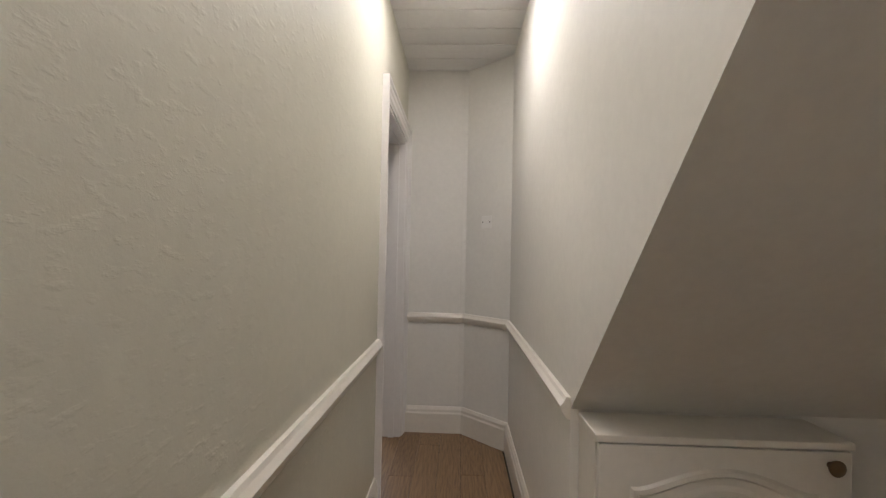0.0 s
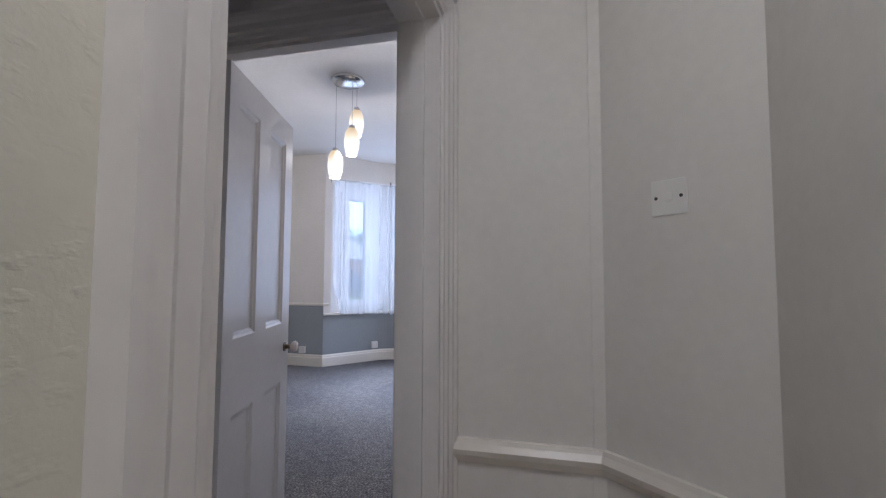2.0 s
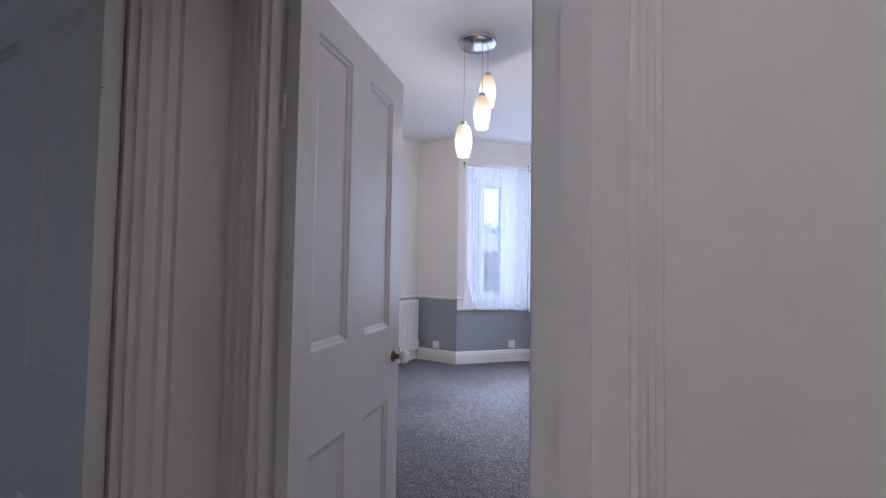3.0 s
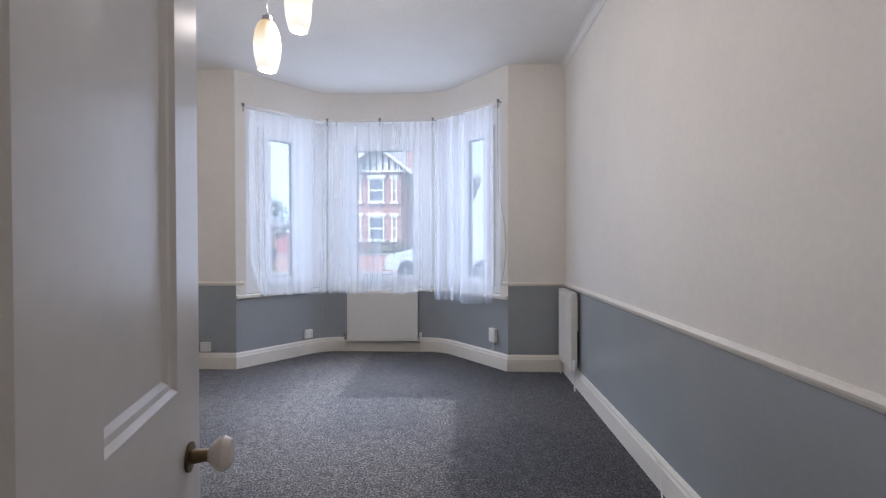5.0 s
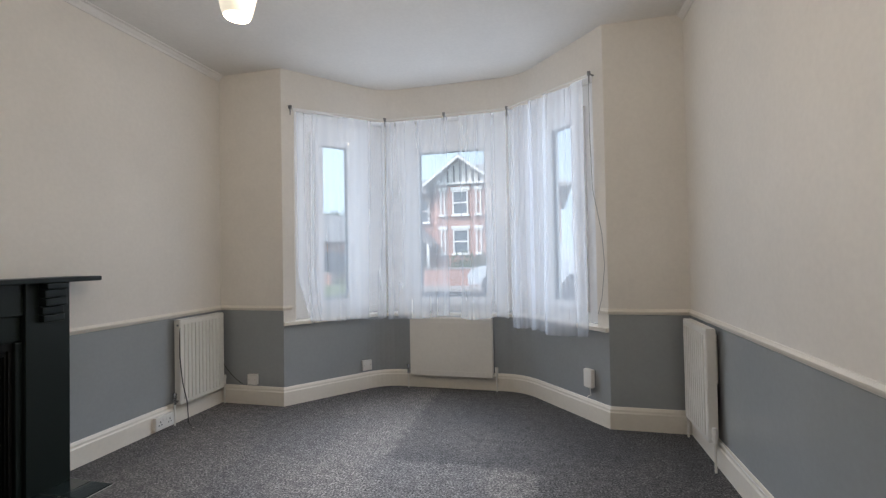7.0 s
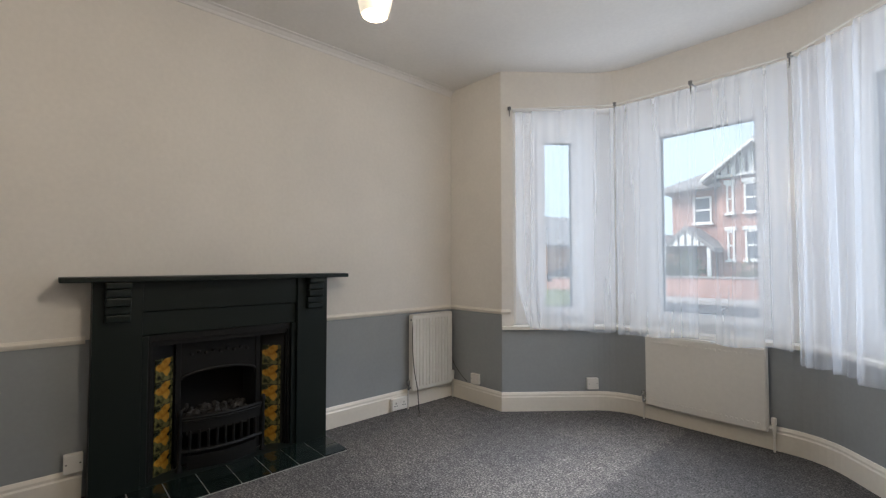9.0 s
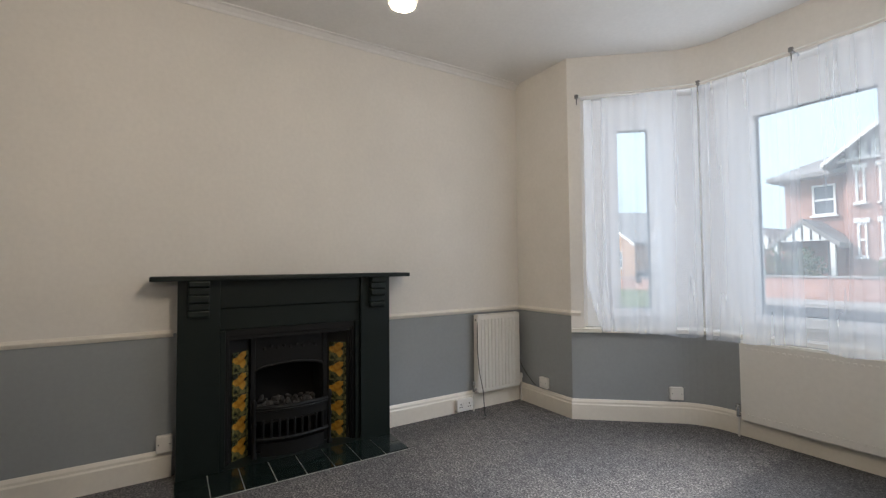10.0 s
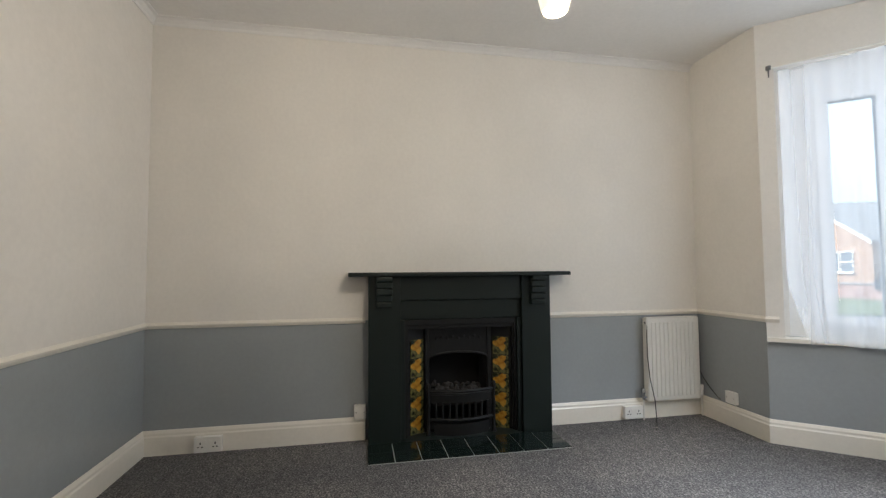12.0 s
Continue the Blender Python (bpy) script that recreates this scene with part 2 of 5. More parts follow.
def tube(bm, pts, radius, sides=8, mat=0):
    rings, pts = [], [Vector(p) for p in pts]
    for i, p in enumerate(pts):
        way = (pts[min(i + 1, len(pts) - 1)] - pts[max(i - 1, 0)]).normalized()
        side = way.cross(Vector((0, 0, 1)) if abs(way.z) < 0.95 else Vector((1, 0, 0))).normalized()
        up = side.cross(way)
        r = radius[i] if isinstance(radius, (list, tuple)) else radius
        rings.append([bm.verts.new(p + r * (math.cos(a) * side + math.sin(a) * up)) for a in [2 * math.pi * j / sides for j in range(sides)]])
    for r, s in zip(rings, rings[1:]):
        for j in range(sides):
            bm.faces.new((r[j], r[(j + 1) % sides], s[(j + 1) % sides], s[j])).material_index = mat
    bm.faces.new(rings[0][::-1]).material_index = mat
    bm.faces.new(rings[-1]).material_index = mat


def lathe(bm, profile, place=(0, 0, 0), axis="z", sides=24, mat=0):
    """Turns (radius, height) about an axis through place."""
    place, rings = Vector(place), []
    spin = {"z": Matrix.Identity(3), "x": Matrix.Rotation(radians(90), 3, "Y"), "y": Matrix.Rotation(radians(-90), 3, "X")}[axis]
    for r, h in profile:
        rings.append([bm.verts.new(place + spin @ Vector((r * math.cos(a), r * math.sin(a), h))) for a in [2 * math.pi * j / sides for j in range(sides)]])
    for r, s in zip(rings, rings[1:]):
        for j in range(sides):
            bm.faces.new((r[j], r[(j + 1) % sides], s[(j + 1) % sides], s[j])).material_index = mat
    bm.faces.new(rings[0][::-1]).material_index = mat
    bm.faces.new(rings[-1]).material_index = mat


def structure(name, bm, mats, label, smooth=False):
    return tagged(mesh_object(name, bm, mats, smooth), label, name.split("_")[0], kind="structure")


# ---- front room: shell ----
bm = bmesh.new()
prism(bm, [(-0.05, Y0 - 0.05), (W + 0.05, Y0 - 0.05), (W + 0.05, Y1 + 0.05), (3.56, Y1 + 0.05), (2.86, 7.24), (1.33, 7.24), (0.65, Y1 + 0.05), (-0.05, Y1 + 0.05)], -0.1, 0)
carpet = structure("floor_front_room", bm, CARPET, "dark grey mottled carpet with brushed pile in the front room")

bm = bmesh.new()
prism(bm, [(-0.2, END), (W + 0.2, END), (W + 0.2, 6.62), (3.66, 6.62), (2.96, 7.5), (1.23, 7.5), (0.54, 6.62), (-0.2, 6.62)], H, H + 0.15)
structure("ceiling_front_room", bm, CEILING, "plain white plaster ceiling")


def two_tone(bm, x0, x1, y0, y1, z1=H, cut=DADO):
    box(bm, x0, x1, y0, y1, 0, cut, 1)
    box(bm, x0, x1, y0, y1, cut, z1, 0)


bm = bmesh.new()
FIRE = (3.80, 4.58, 0.85)                       # chimney opening behind the fireplace
two_tone(bm, -0.4, 0, END, FIRE[0])
two_tone(bm, -0.4, 0, FIRE[1], 6.62)
box(bm, -0.4, 0, FIRE[0], FIRE[1], FIRE[2], DADO, 1)
box(bm, -0.4, 0, FIRE[0], FIRE[1], DADO, H, 0)
box(bm, -0.5, -0.4, END, 6.62, 0, H, 0)
structure("wall_west", bm, [WHITE_WALL, GREY], "cream white wall with grey paint below the dado rail")
bm = bmesh.new()
two_tone(bm, W, W + 0.2, Y0, 6.62)
structure("wall_east", bm, [WHITE_WALL, GREY], "cream white wall with grey paint below the dado rail")
bm = bmesh.new()
two_tone(bm, 0, BAY[0][0], Y1, 6.62)
two_tone(bm, BAY[3][0], W, Y1, 6.62)
structure("wall_north", bm, [WHITE_WALL, GREY], "cream white and grey wall either side of the bay")

# bay: low wall, joinery set back above the sill, wall above the windows
N = [Vector(((BAY[i + 1][1] - BAY[i][1]) * -1, BAY[i + 1][0] - BAY[i][0])).normalized() for i in range(3)]


def bay_line(out):
    """The bay's inner line moved outwards, ends on the front wall's thickness."""
    pts, src = [], [Vector(p) for p in BAY]
    for i, p in enumerate(src):
        a, b = N[max(i - 1, 0)], N[min(i, 2)]
        m = (a + b).normalized()
        pts.append(p + m * (out / m.dot(a)))
    return [(p.x, p.y) for p in pts]


def eased(radius, steps=8):
    """The bay's inner line with its two inner corners plastered round."""
    src = [Vector(p) for p in BAY]
    pts = [src[0]]
    for k in (1, 2):
        u, v = (src[k - 1] - src[k]).normalized(), (src[k + 1] - src[k]).normalized()
        half = math.acos(max(-1, min(1, u.dot(v)))) / 2
        run = radius / math.tan(half)
        mid = src[k] + (u + v).normalized() * (radius / math.sin(half))
        p, q = src[k] + u * run - mid, src[k] + v * run - mid
        for i in range(steps + 1):
            d = p.lerp(q, i / steps)
            pts.append(mid + d.normalized() * radius)
    pts.append(src[3])
    return [(p.x, p.y) for p in pts]


BAY_ROUND = eased(0.45)


def bay_wall(bm, out1, z0, z1, mat=0):
    """Bay walling between the rounded plaster face and the flat outer faces."""
    prism(bm, BAY_ROUND + bay_line(out1)[::-1], z0, z1, mat)


bm = bmesh.new()
bay_wall(bm, 0.25, 0, SILL - 0.03, 1)
structure("wall_bay_lower", bm, [WHITE_WALL, GREY], "grey painted low wall round the three sided bay")
bm = bmesh.new()
bay_wall(bm, 0.25, HEAD, H, 0)
for (ax, ay), (bx, by), n in ((BAY[0], BAY[1], N[0]), (BAY[3], BAY[2], N[2])):
    u = Vector((bx - ax, by - ay)).normalized() * 0.11
    p, q, o = Vector((ax, ay)), Vector((ax, ay)) + u, n * 0.125
    ring = [p, q, q + o, p + o]
    prism(bm, [(v.x, v.y) for v in ring], SILL + 0.001, HEAD, 0)
structure("wall_bay_upper", bm, WHITE_WALL, "cream white wall above the bay windows")

# window joinery: (start, end) of the pane along each side of the bay
PANES = [(0.43, 0.69, 0.94, 2.50), (0.40, 1.10, 0.93, 2.465), (0.37, 0.63, 0.94, 2.50)]


def bay_window(i, name, label):
    a, b = Vector(BAY[i]), Vector(BAY[i + 1])
    u, n, length = (b - a).normalized(), N[i], (b - a).length
    root = thing(name, (a.x, a.y, 0), label, "window", turn=math.degrees(math.atan2(u.y, u.x)))
    root["kind"] = "structure"
    p0, p1, z0, z1 = PANES[i]
    f = 0.075
    bm = bmesh.new()
    k0, k1 = (0.0 if i == 0 else 0.062), (length if i == 2 else length + 0.062)
    for x0, x1, q0, q1 in ((-k0, p0 - f - 0.05, SILL, HEAD), (p1 + f + 0.05, k1, SILL, HEAD), (p0 - f - 0.05, p1 + f + 0.05, z1 + f + 0.05, HEAD), (p0 - f - 0.05, p1 + f + 0.05, SILL, z0 - f - 0.02)):
        box(bm, x0, x1, 0.13, 0.20, q0, q1)
    part("surround", bm, PVC, root, "white painted timber window surround")
    bm = bmesh.new()
    for x0, x1, q0, q1 in ((p0 - f - 0.05, p0 - f, z0 - f - 0.02, z1 + f + 0.05), (p1 + f, p1 + f + 0.05, z0 - f - 0.02, z1 + f + 0.05), (p0 - f, p1 + f, z1 + f, z1 + f + 0.05), (p0 - f, p1 + f, z0 - f - 0.02, z0 - f)):
        box(bm, x0, x1, 0.095, 0.20, q0, q1, 0, 0.006)
    part("window_frame", bm, PVC, root)
    bm = bmesh.new()
    for x0, x1, q0, q1 in ((p0 - f, p0, z0 - f, z1 + f), (p1, p1 + f, z0 - f, z1 + f), (p0, p1, z1, z1 + f), (p0, p1, z0 - f, z0)):
        box(bm, x0 + 0.001, x1 - 0.001, 0.07, 0.17, q0 + 0.001, q1 - 0.001, 0, 0.008)
    part("sash", bm, PVC, root, "white plastic casement sash")
    bm = bmesh.new()
    for x0, x1, q0, q1 in ((p0, p0 + 0.006, z0, z1), (p1 - 0.006, p1, z0, z1), (p0, p1, z1 - 0.006, z1), (p0, p1, z0, z0 + 0.006)):
        box(bm, x0, x1, 0.10, 0.13, q0, q1)
    part("gasket", bm, DARK, root, "black rubber glazing seal")
    bm = bmesh.new()
    box(bm, p0 - 0.004, p1 + 0.004, 0.112, 0.118, z0 - 0.004, z1 + 0.004)
    pane = part("pane", bm, GLASS, root)
    pane.visible_shadow = False
    bm = bmesh.new()
    box(bm, p1 + 0.025, p1 + 0.05, 0.03, 0.07, 1.60, 1.64, 0, 0.004)
    box(bm, p1 + 0.028, p1 + 0.047, 0.03, 0.045, 1.52, 1.63, 0, 0.005)
    part("handle", bm, PVC, root, "white window handle")
    return root


for i, side in enumerate(("window_1", "window_2", "window_3")):
    bay_window(i, side, ("narrow white framed window in the bay's side", "wide white framed window in the bay's front", "narrow white framed window behind gathered voile")[i])
bm = bmesh.new()
sweep(bm, [(0.035, SILL - 0.03), (0.035, SILL), (-0.1, SILL), (-0.1, SILL - 0.03)], BAY_ROUND)
structure("window_sill", bm, GLOSS, "white painted sill board round the bay")

bm = bmesh.new()
box(bm, BAY[0][0] + 0.0005, BAY[0][0] + 0.004, Y1 + 0.008, 6.60, SILL + 0.001, HEAD - 0.001)
box(bm, BAY[3][0] - 0.004, BAY[3][0] - 0.0005, Y1 + 0.008, 6.60, SILL + 0.001, HEAD - 0.001)
structure("trim_bay_jamb", bm, WHITE_WALL, "white painted jamb lining either side of the bay windows")

# mouldings
SKIRT = [(0, 0), (0.022, 0), (0.022, 0.125), (0.016, 0.135), (0.016, 0.15), (0.006, 0.17), (0, 0.17)]
RAIL = [(0, -0.028), (0.010, -0.028), (0.022, -0.008), (0.026, 0.006), (0.016, 0.02), (0.012, 0.03), (0, 0.03)]
DOOR_2 = (2.69, 3.475, 2.16)
bm = bmesh.new()
sweep(bm, SKIRT, [(DOOR_2[0] - 0.10, Y0), (0, Y0), (0, 3.44)])
sweep(bm, SKIRT, [(0, 4.93), (0, Y1), *BAY_ROUND, (W, Y1), (W, Y0), (DOOR_2[1] + 0.10, Y0)])
structure("baseboard_front_room", bm, GLOSS, "cream painted moulded skirting board")
slim = [(o * 0.7, DADO + z * 0.75) for o, z in RAIL]
bm = bmesh.new()
sweep(bm, slim, [(DOOR_2[0] - 0.10, Y0), (0, Y0), (0, 3.44)])
sweep(bm, slim, [(0, 4.93), (0, Y1), BAY[0], (BAY[0][0] + 0.05, Y1 + 0.06)])
structure("trim_dado_west", bm, GLOSS, "slim white dado rail")
bm = bmesh.new()
sweep(bm, slim, [(BAY[3][0] - 0.05, Y1 + 0.06), BAY[3], (W, Y1), (W, Y0), (DOOR_2[1] + 0.10, Y0)])
structure("trim_dado_east", bm, GLOSS, "slim white dado rail")
COVE = [(0, H), (0, H - 0.055), (0.008, H - 0.055), (0.012, H - 0.035), (0.035, H - 0.012), (0.055, H - 0.008), (0.055, H)]
bm = bmesh.new()
sweep(bm, COVE, [(W, Y1), (W, Y0), (0, Y0), (0, Y1)])
structure("trim_cornice", bm, CEILING, "small moulded plaster cornice")

# ---- back wall, lobby and hall ----
bm = bmesh.new()
for x0, x1 in ((0, DOOR_2[0]), (DOOR_2[1], W)):
    two_tone(bm, x0, x1, END + 0.05, Y0)
    box(bm, x0, x1 + (0.15 if x1 == W else 0), END, END + 0.05, 0, H, 2)
box(bm, DOOR_2[0], DOOR_2[1], END + 0.05, Y0, DOOR_2[2], H, 0)
box(bm, DOOR_2[0], DOOR_2[1], END, END + 0.05, DOOR_2[2], H, 2)
structure("wall_south", bm, [WHITE_WALL, GREY, HALL_WALL], "wall between the front room and the hall")
HX0, HX1 = 3.62, 4.36                           # hall: inner faces
DOOR_1 = (0.85, 1.712, 2.09)                     # opening in the hall's left wall, along y
bm = bmesh.new()
for y0, y1 in ((-2.3, DOOR_1[0]), (DOOR_1[1], END)):
    box(bm, HX0 - 0.06, HX0, y0, y1, 0, HALL_H, 0)
    box(bm, HX0 - 0.12, HX0 - 0.06, y0, y1, 0, HALL_H, 1)
box(bm, HX0 - 0.06, HX0, DOOR_1[0], DOOR_1[1], DOOR_1[2], HALL_H, 0)
box(bm, HX0 - 0.12, HX0 - 0.06, DOOR_1[0], DOOR_1[1], DOOR_1[2], HALL_H, 1)
structure("wall_hall_west", bm, [CHIP, HALL_WALL], "white woodchip papered hall wall")

# right wall, cut away below the stairs
SOFFIT_Y, SOFFIT_Z, SLOPE = -0.06, 0.83, 0.94
bm = bmesh.new()
pts = [(END, 0), (END, HALL_H), (SOFFIT_Y - (HALL_H - SOFFIT_Z) / SLOPE, HALL_H), (SOFFIT_Y, SOFFIT_Z), (SOFFIT_Y, 0)]
a, b = [bm.verts.new((HX1, y, z)) for y, z in pts], [bm.verts.new((HX1 + 0.1, y, z)) for y, z in pts]
bm.faces.new(a), bm.faces.new(b[::-1])
for i in range(5):
    bm.faces.new((a[i], b[i], b[(i + 1) % 5], a[(i + 1) % 5]))
structure("wall_hall_east", bm, HALL_WALL, "white hall wall cut away below the stairs")
bm = bmesh.new()
prism(bm, [(4.06, END), (HX1, 1.53), (HX1, END)], 0, HALL_H)
structure("wall_hall_splay", bm, HALL_WALL, "narrow angled white wall at the end of the hall")
bm = bmesh.new()
top_y = SOFFIT_Y - (HALL_H - SOFFIT_Z) / SLOPE
pts = [(SOFFIT_Y, SOFFIT_Z), (top_y, HALL_H), (top_y + 0.1, HALL_H + 0.1), (SOFFIT_Y + 0.1, SOFFIT_Z)]
a, b = [bm.verts.new((HX1 + 0.1, y, z)) for y, z in pts], [bm.verts.new((5.4, y, z)) for y, z in pts]
bm.faces.new(a), bm.faces.new(b[::-1])
for i in range(4):
    bm.faces.new((a[i], b[i], b[(i + 1) % 4], a[(i + 1) % 4]))
structure("ceiling_stair_soffit", bm, HALL_WALL, "sloping painted underside of the stairs")
bm = bmesh.new()
box(bm, HX1 + 0.1, 5.4, SOFFIT_Y, SOFFIT_Y + 0.1, 0, SOFFIT_Z)
box(bm, 5.4, 5.5, -2.4, 0.1, 0, HALL_H + 0.1)
box(bm, HX0 - 0.12, 5.5, -2.4, -2.3, 0, HALL_H)
structure("wall_understairs", bm, HALL_WALL, "plain walls closing the space below the stairs")

# hall ceiling of painted boards
bm = bmesh.new()
y = -2.4
while y < END - 0.01:
    y1 = min(y + 0.20, END)
    box(bm, HX0 - 0.12, 5.5, y + 0.004, y1 - 0.004, HALL_H, HALL_H + 0.03)
    y = y1
box(bm, HX0 - 0.12, 5.5, -2.4, END, HALL_H + 0.012, HALL_H + 0.12)
structure("ceiling_hall", bm, CEILING, "white painted boarded ceiling of the hall")

# lobby between the rooms and the middle room behind it
LX0 = 2.62
DOOR_3 = (0.78, 1.56, 2.06)
bm = bmesh.new()
for y0, y1 in ((0.55, DOOR_3[0]), (DOOR_3[1], END)):
    box(bm, LX0 - 0.12, LX0, y0, y1, 0, HALL_H)
box(bm, LX0 - 0.12, LX0, DOOR_3[0], DOOR_3[1], DOOR_3[2], HALL_H)
box(bm, LX0 - 0.12, HX0 - 0.12, 0.45, 0.55, 0, HALL_H)
structure("wall_lobby", bm, HALL_WALL, "white walls of the small lobby")
bm = bmesh.new()
box(bm, LX0 - 0.12, HX0 - 0.12, 0.45, END, HALL_H, HALL_H + 0.1)
structure("ceiling_lobby", bm, CEILING, "white ceiling of the lobby")
bm = bmesh.new()
box(bm, -0.2, 0, -2.4, END, 0, H)
box(bm, 0, LX0 - 0.12, -2.5, -2.4, 0, 0.8)
box(bm, 0, LX0 - 0.12, -2.5, -2.4, 2.2, H)
box(bm, 0, 0.7, -2.5, -2.4, 0.8, 2.2)
box(bm, 1.9, LX0 - 0.12, -2.5, -2.4, 0.8, 2.2)
box(bm, LX0 - 0.12, LX0 - 0.02, -2.5, 0.45, 0, H)
structure("wall_middle_room", bm, WHITE_WALL, "plain walls of the dim middle room")
bm = bmesh.new()
box(bm, -0.2, LX0 - 0.02, -2.5, END, H, H + 0.1)
structure("ceiling_middle_room", bm, CEILING, "plain white ceiling")
bm = bmesh.new()
box(bm, -0.2, LX0 - 0.12, -2.5, END, -0.1, 0)
structure("floor_middle_room", bm, CARPET, "grey carpet of the middle room")
bm = bmesh.new()
box(bm, LX0 - 0.12, 5.5, -2.4, Y0 - 0.05, -0.1, -0.014)
structure("floor_hall", bm, DARK, "dark underlay below the oak boards")

# hall mouldings
bm = bmesh.new()
HSK = [(o, z * 1.1) for o, z in SKIRT]
end = [(HX0, END), (4.06, END), (HX1, 1.53), (HX1, SOFFIT_Y)]
sweep(bm, HSK, end)
sweep(bm, HSK, [(HX0, -2.3), (HX0, DOOR_1[0] - 0.095)])
structure("baseboard_hall", bm, GLOSS, "cream painted moulded skirting board")
HR = [(o * 1.15, 0.83 + z * 1.15) for o, z in RAIL]
bm = bmesh.new()
sweep(bm, HR, end)
sweep(bm, HR, [(HX0, -2.3), (HX0, DOOR_1[0] - 0.095)])
structure("trim_dado_hall", bm, GLOSS, "cream moulded dado rail")
bm = bmesh.new()
box(bm, 4.032, 4.066, END - 0.005, END + 0.002, 0.19, HALL_H, 0, 0.002)
structure("trim_hall_corner", bm, HALL_WALL, "narrow white corner bead")

ARCH = [(0, 0), (0.012, 0), (0.014, 0.012), (0.020, 0.02), (0.020, 0.045), (0.026, 0.055), (0.026, 0.075), (0.034, 0.082), (0.034, 0.095), (0, 0.095)]


def casing(bm, start, along, out, width, height, slim=1.0):
    """A moulded architrave round an opening; along and out are level unit vectors."""
    o, u, n = Vector(start), Vector(along), Vector(out)
    lines = []
    for d, w in ARCH:
        lines.append([o + n * d + u * -w * slim, o + n * d + u * -w * slim + Vector((0, 0, height + w)), o + n * d + u * (width + w) + Vector((0, 0, height + w)), o + n * d + u * (width + w)])
    rings = [[bm.verts.new(line[k]) for line in lines] for k in range(4)]
    c = len(ARCH)
    for r, s in zip(rings, rings[1:]):
        for j in range(c):
            bm.faces.new((r[j], r[(j + 1) % c], s[(j + 1) % c], s[j]))
    bm.faces.new(rings[0]), bm.faces.new(rings[-1][::-1])


def lining(bm, x0, x1, y0, y1, top, axis, stop=None):
    """Jambs and head inside an opening, with a stop bead."""
    t = 0.018
    if axis == "x":
        for a, b in ((x0, x0 + t), (x1 - t, x1)):
            box(bm, a, b, y0, y1, 0, top)
        box(bm, x0 + t, x1 - t, y0, y1, top - t, top)
        if stop:
            box(bm, x0 + t, x0 + t + 0.012, stop[0], stop[1], 0, top - t)
            box(bm, x1 - t - 0.012, x1 - t, stop[0], stop[1], 0, top - t)
            box(bm, x0 + t + 0.012, x1 - t - 0.012, stop[0], stop[1], top - t - 0.012, top - t)
    else:
        for a, b in ((y0, y0 + t), (y1 - t, y1)):
            box(bm, x0, x1, a, b, 0, top)
        box(bm, x0, x1, y0 + t, y1 - t, top - t, top)
        if stop:
            box(bm, stop[0], stop[1], y0 + t, y0 + t + 0.012, 0, top - t)
            box(bm, stop[0], stop[1], y1 - t - 0.012, y1 - t, 0, top - t)
            box(bm, stop[0], stop[1], y0 + t + 0.012, y1 - t - 0.012, top - t - 0.012, top - t)


bm = bmesh.new()
casing(bm, (HX0, DOOR_1[0], 0), (0, 1, 0), (1, 0, 0), DOOR_1[1] - DOOR_1[0], DOOR_1[2])
lining(bm, HX0 - 0.122, HX0 + 0.004, DOOR_1[0], DOOR_1[1], DOOR_1[2], "y", (HX0 - 0.08, HX0 - 0.04))
structure("trim_hall_opening", bm, DOOR_WHITE, "moulded white architrave of the hall opening")
bm = bmesh.new()
casing(bm, (DOOR_2[0], END, 0), (1, 0, 0), (0, -1, 0), DOOR_2[1] - DOOR_2[0], DOOR_2[2])
casing(bm, (DOOR_2[0], Y0, 0), (1, 0, 0), (0, 1, 0), DOOR_2[1] - DOOR_2[0], DOOR_2[2])
lining(bm, DOOR_2[0], DOOR_2[1], END - 0.002, Y0 + 0.002, DOOR_2[2], "x", (END + 0.02, END + 0.05))
structure("trim_front_room_door", bm, DOOR_WHITE, "moulded white architrave of the front room doorway")
bm = bmesh.new()
casing(bm, (LX0, DOOR_3[0], 0), (0, 1, 0), (1, 0, 0), DOOR_3[1] - DOOR_3[0], DOOR_3[2])
lining(bm, LX0 - 0.122, LX0 + 0.002, DOOR_3[0], DOOR_3[1], DOOR_3[2], "y", (LX0 - 0.08, LX0 - 0.04))
structure("trim_middle_room_door", bm, DOOR_WHITE, "moulded white architrave of the middle room doorway")


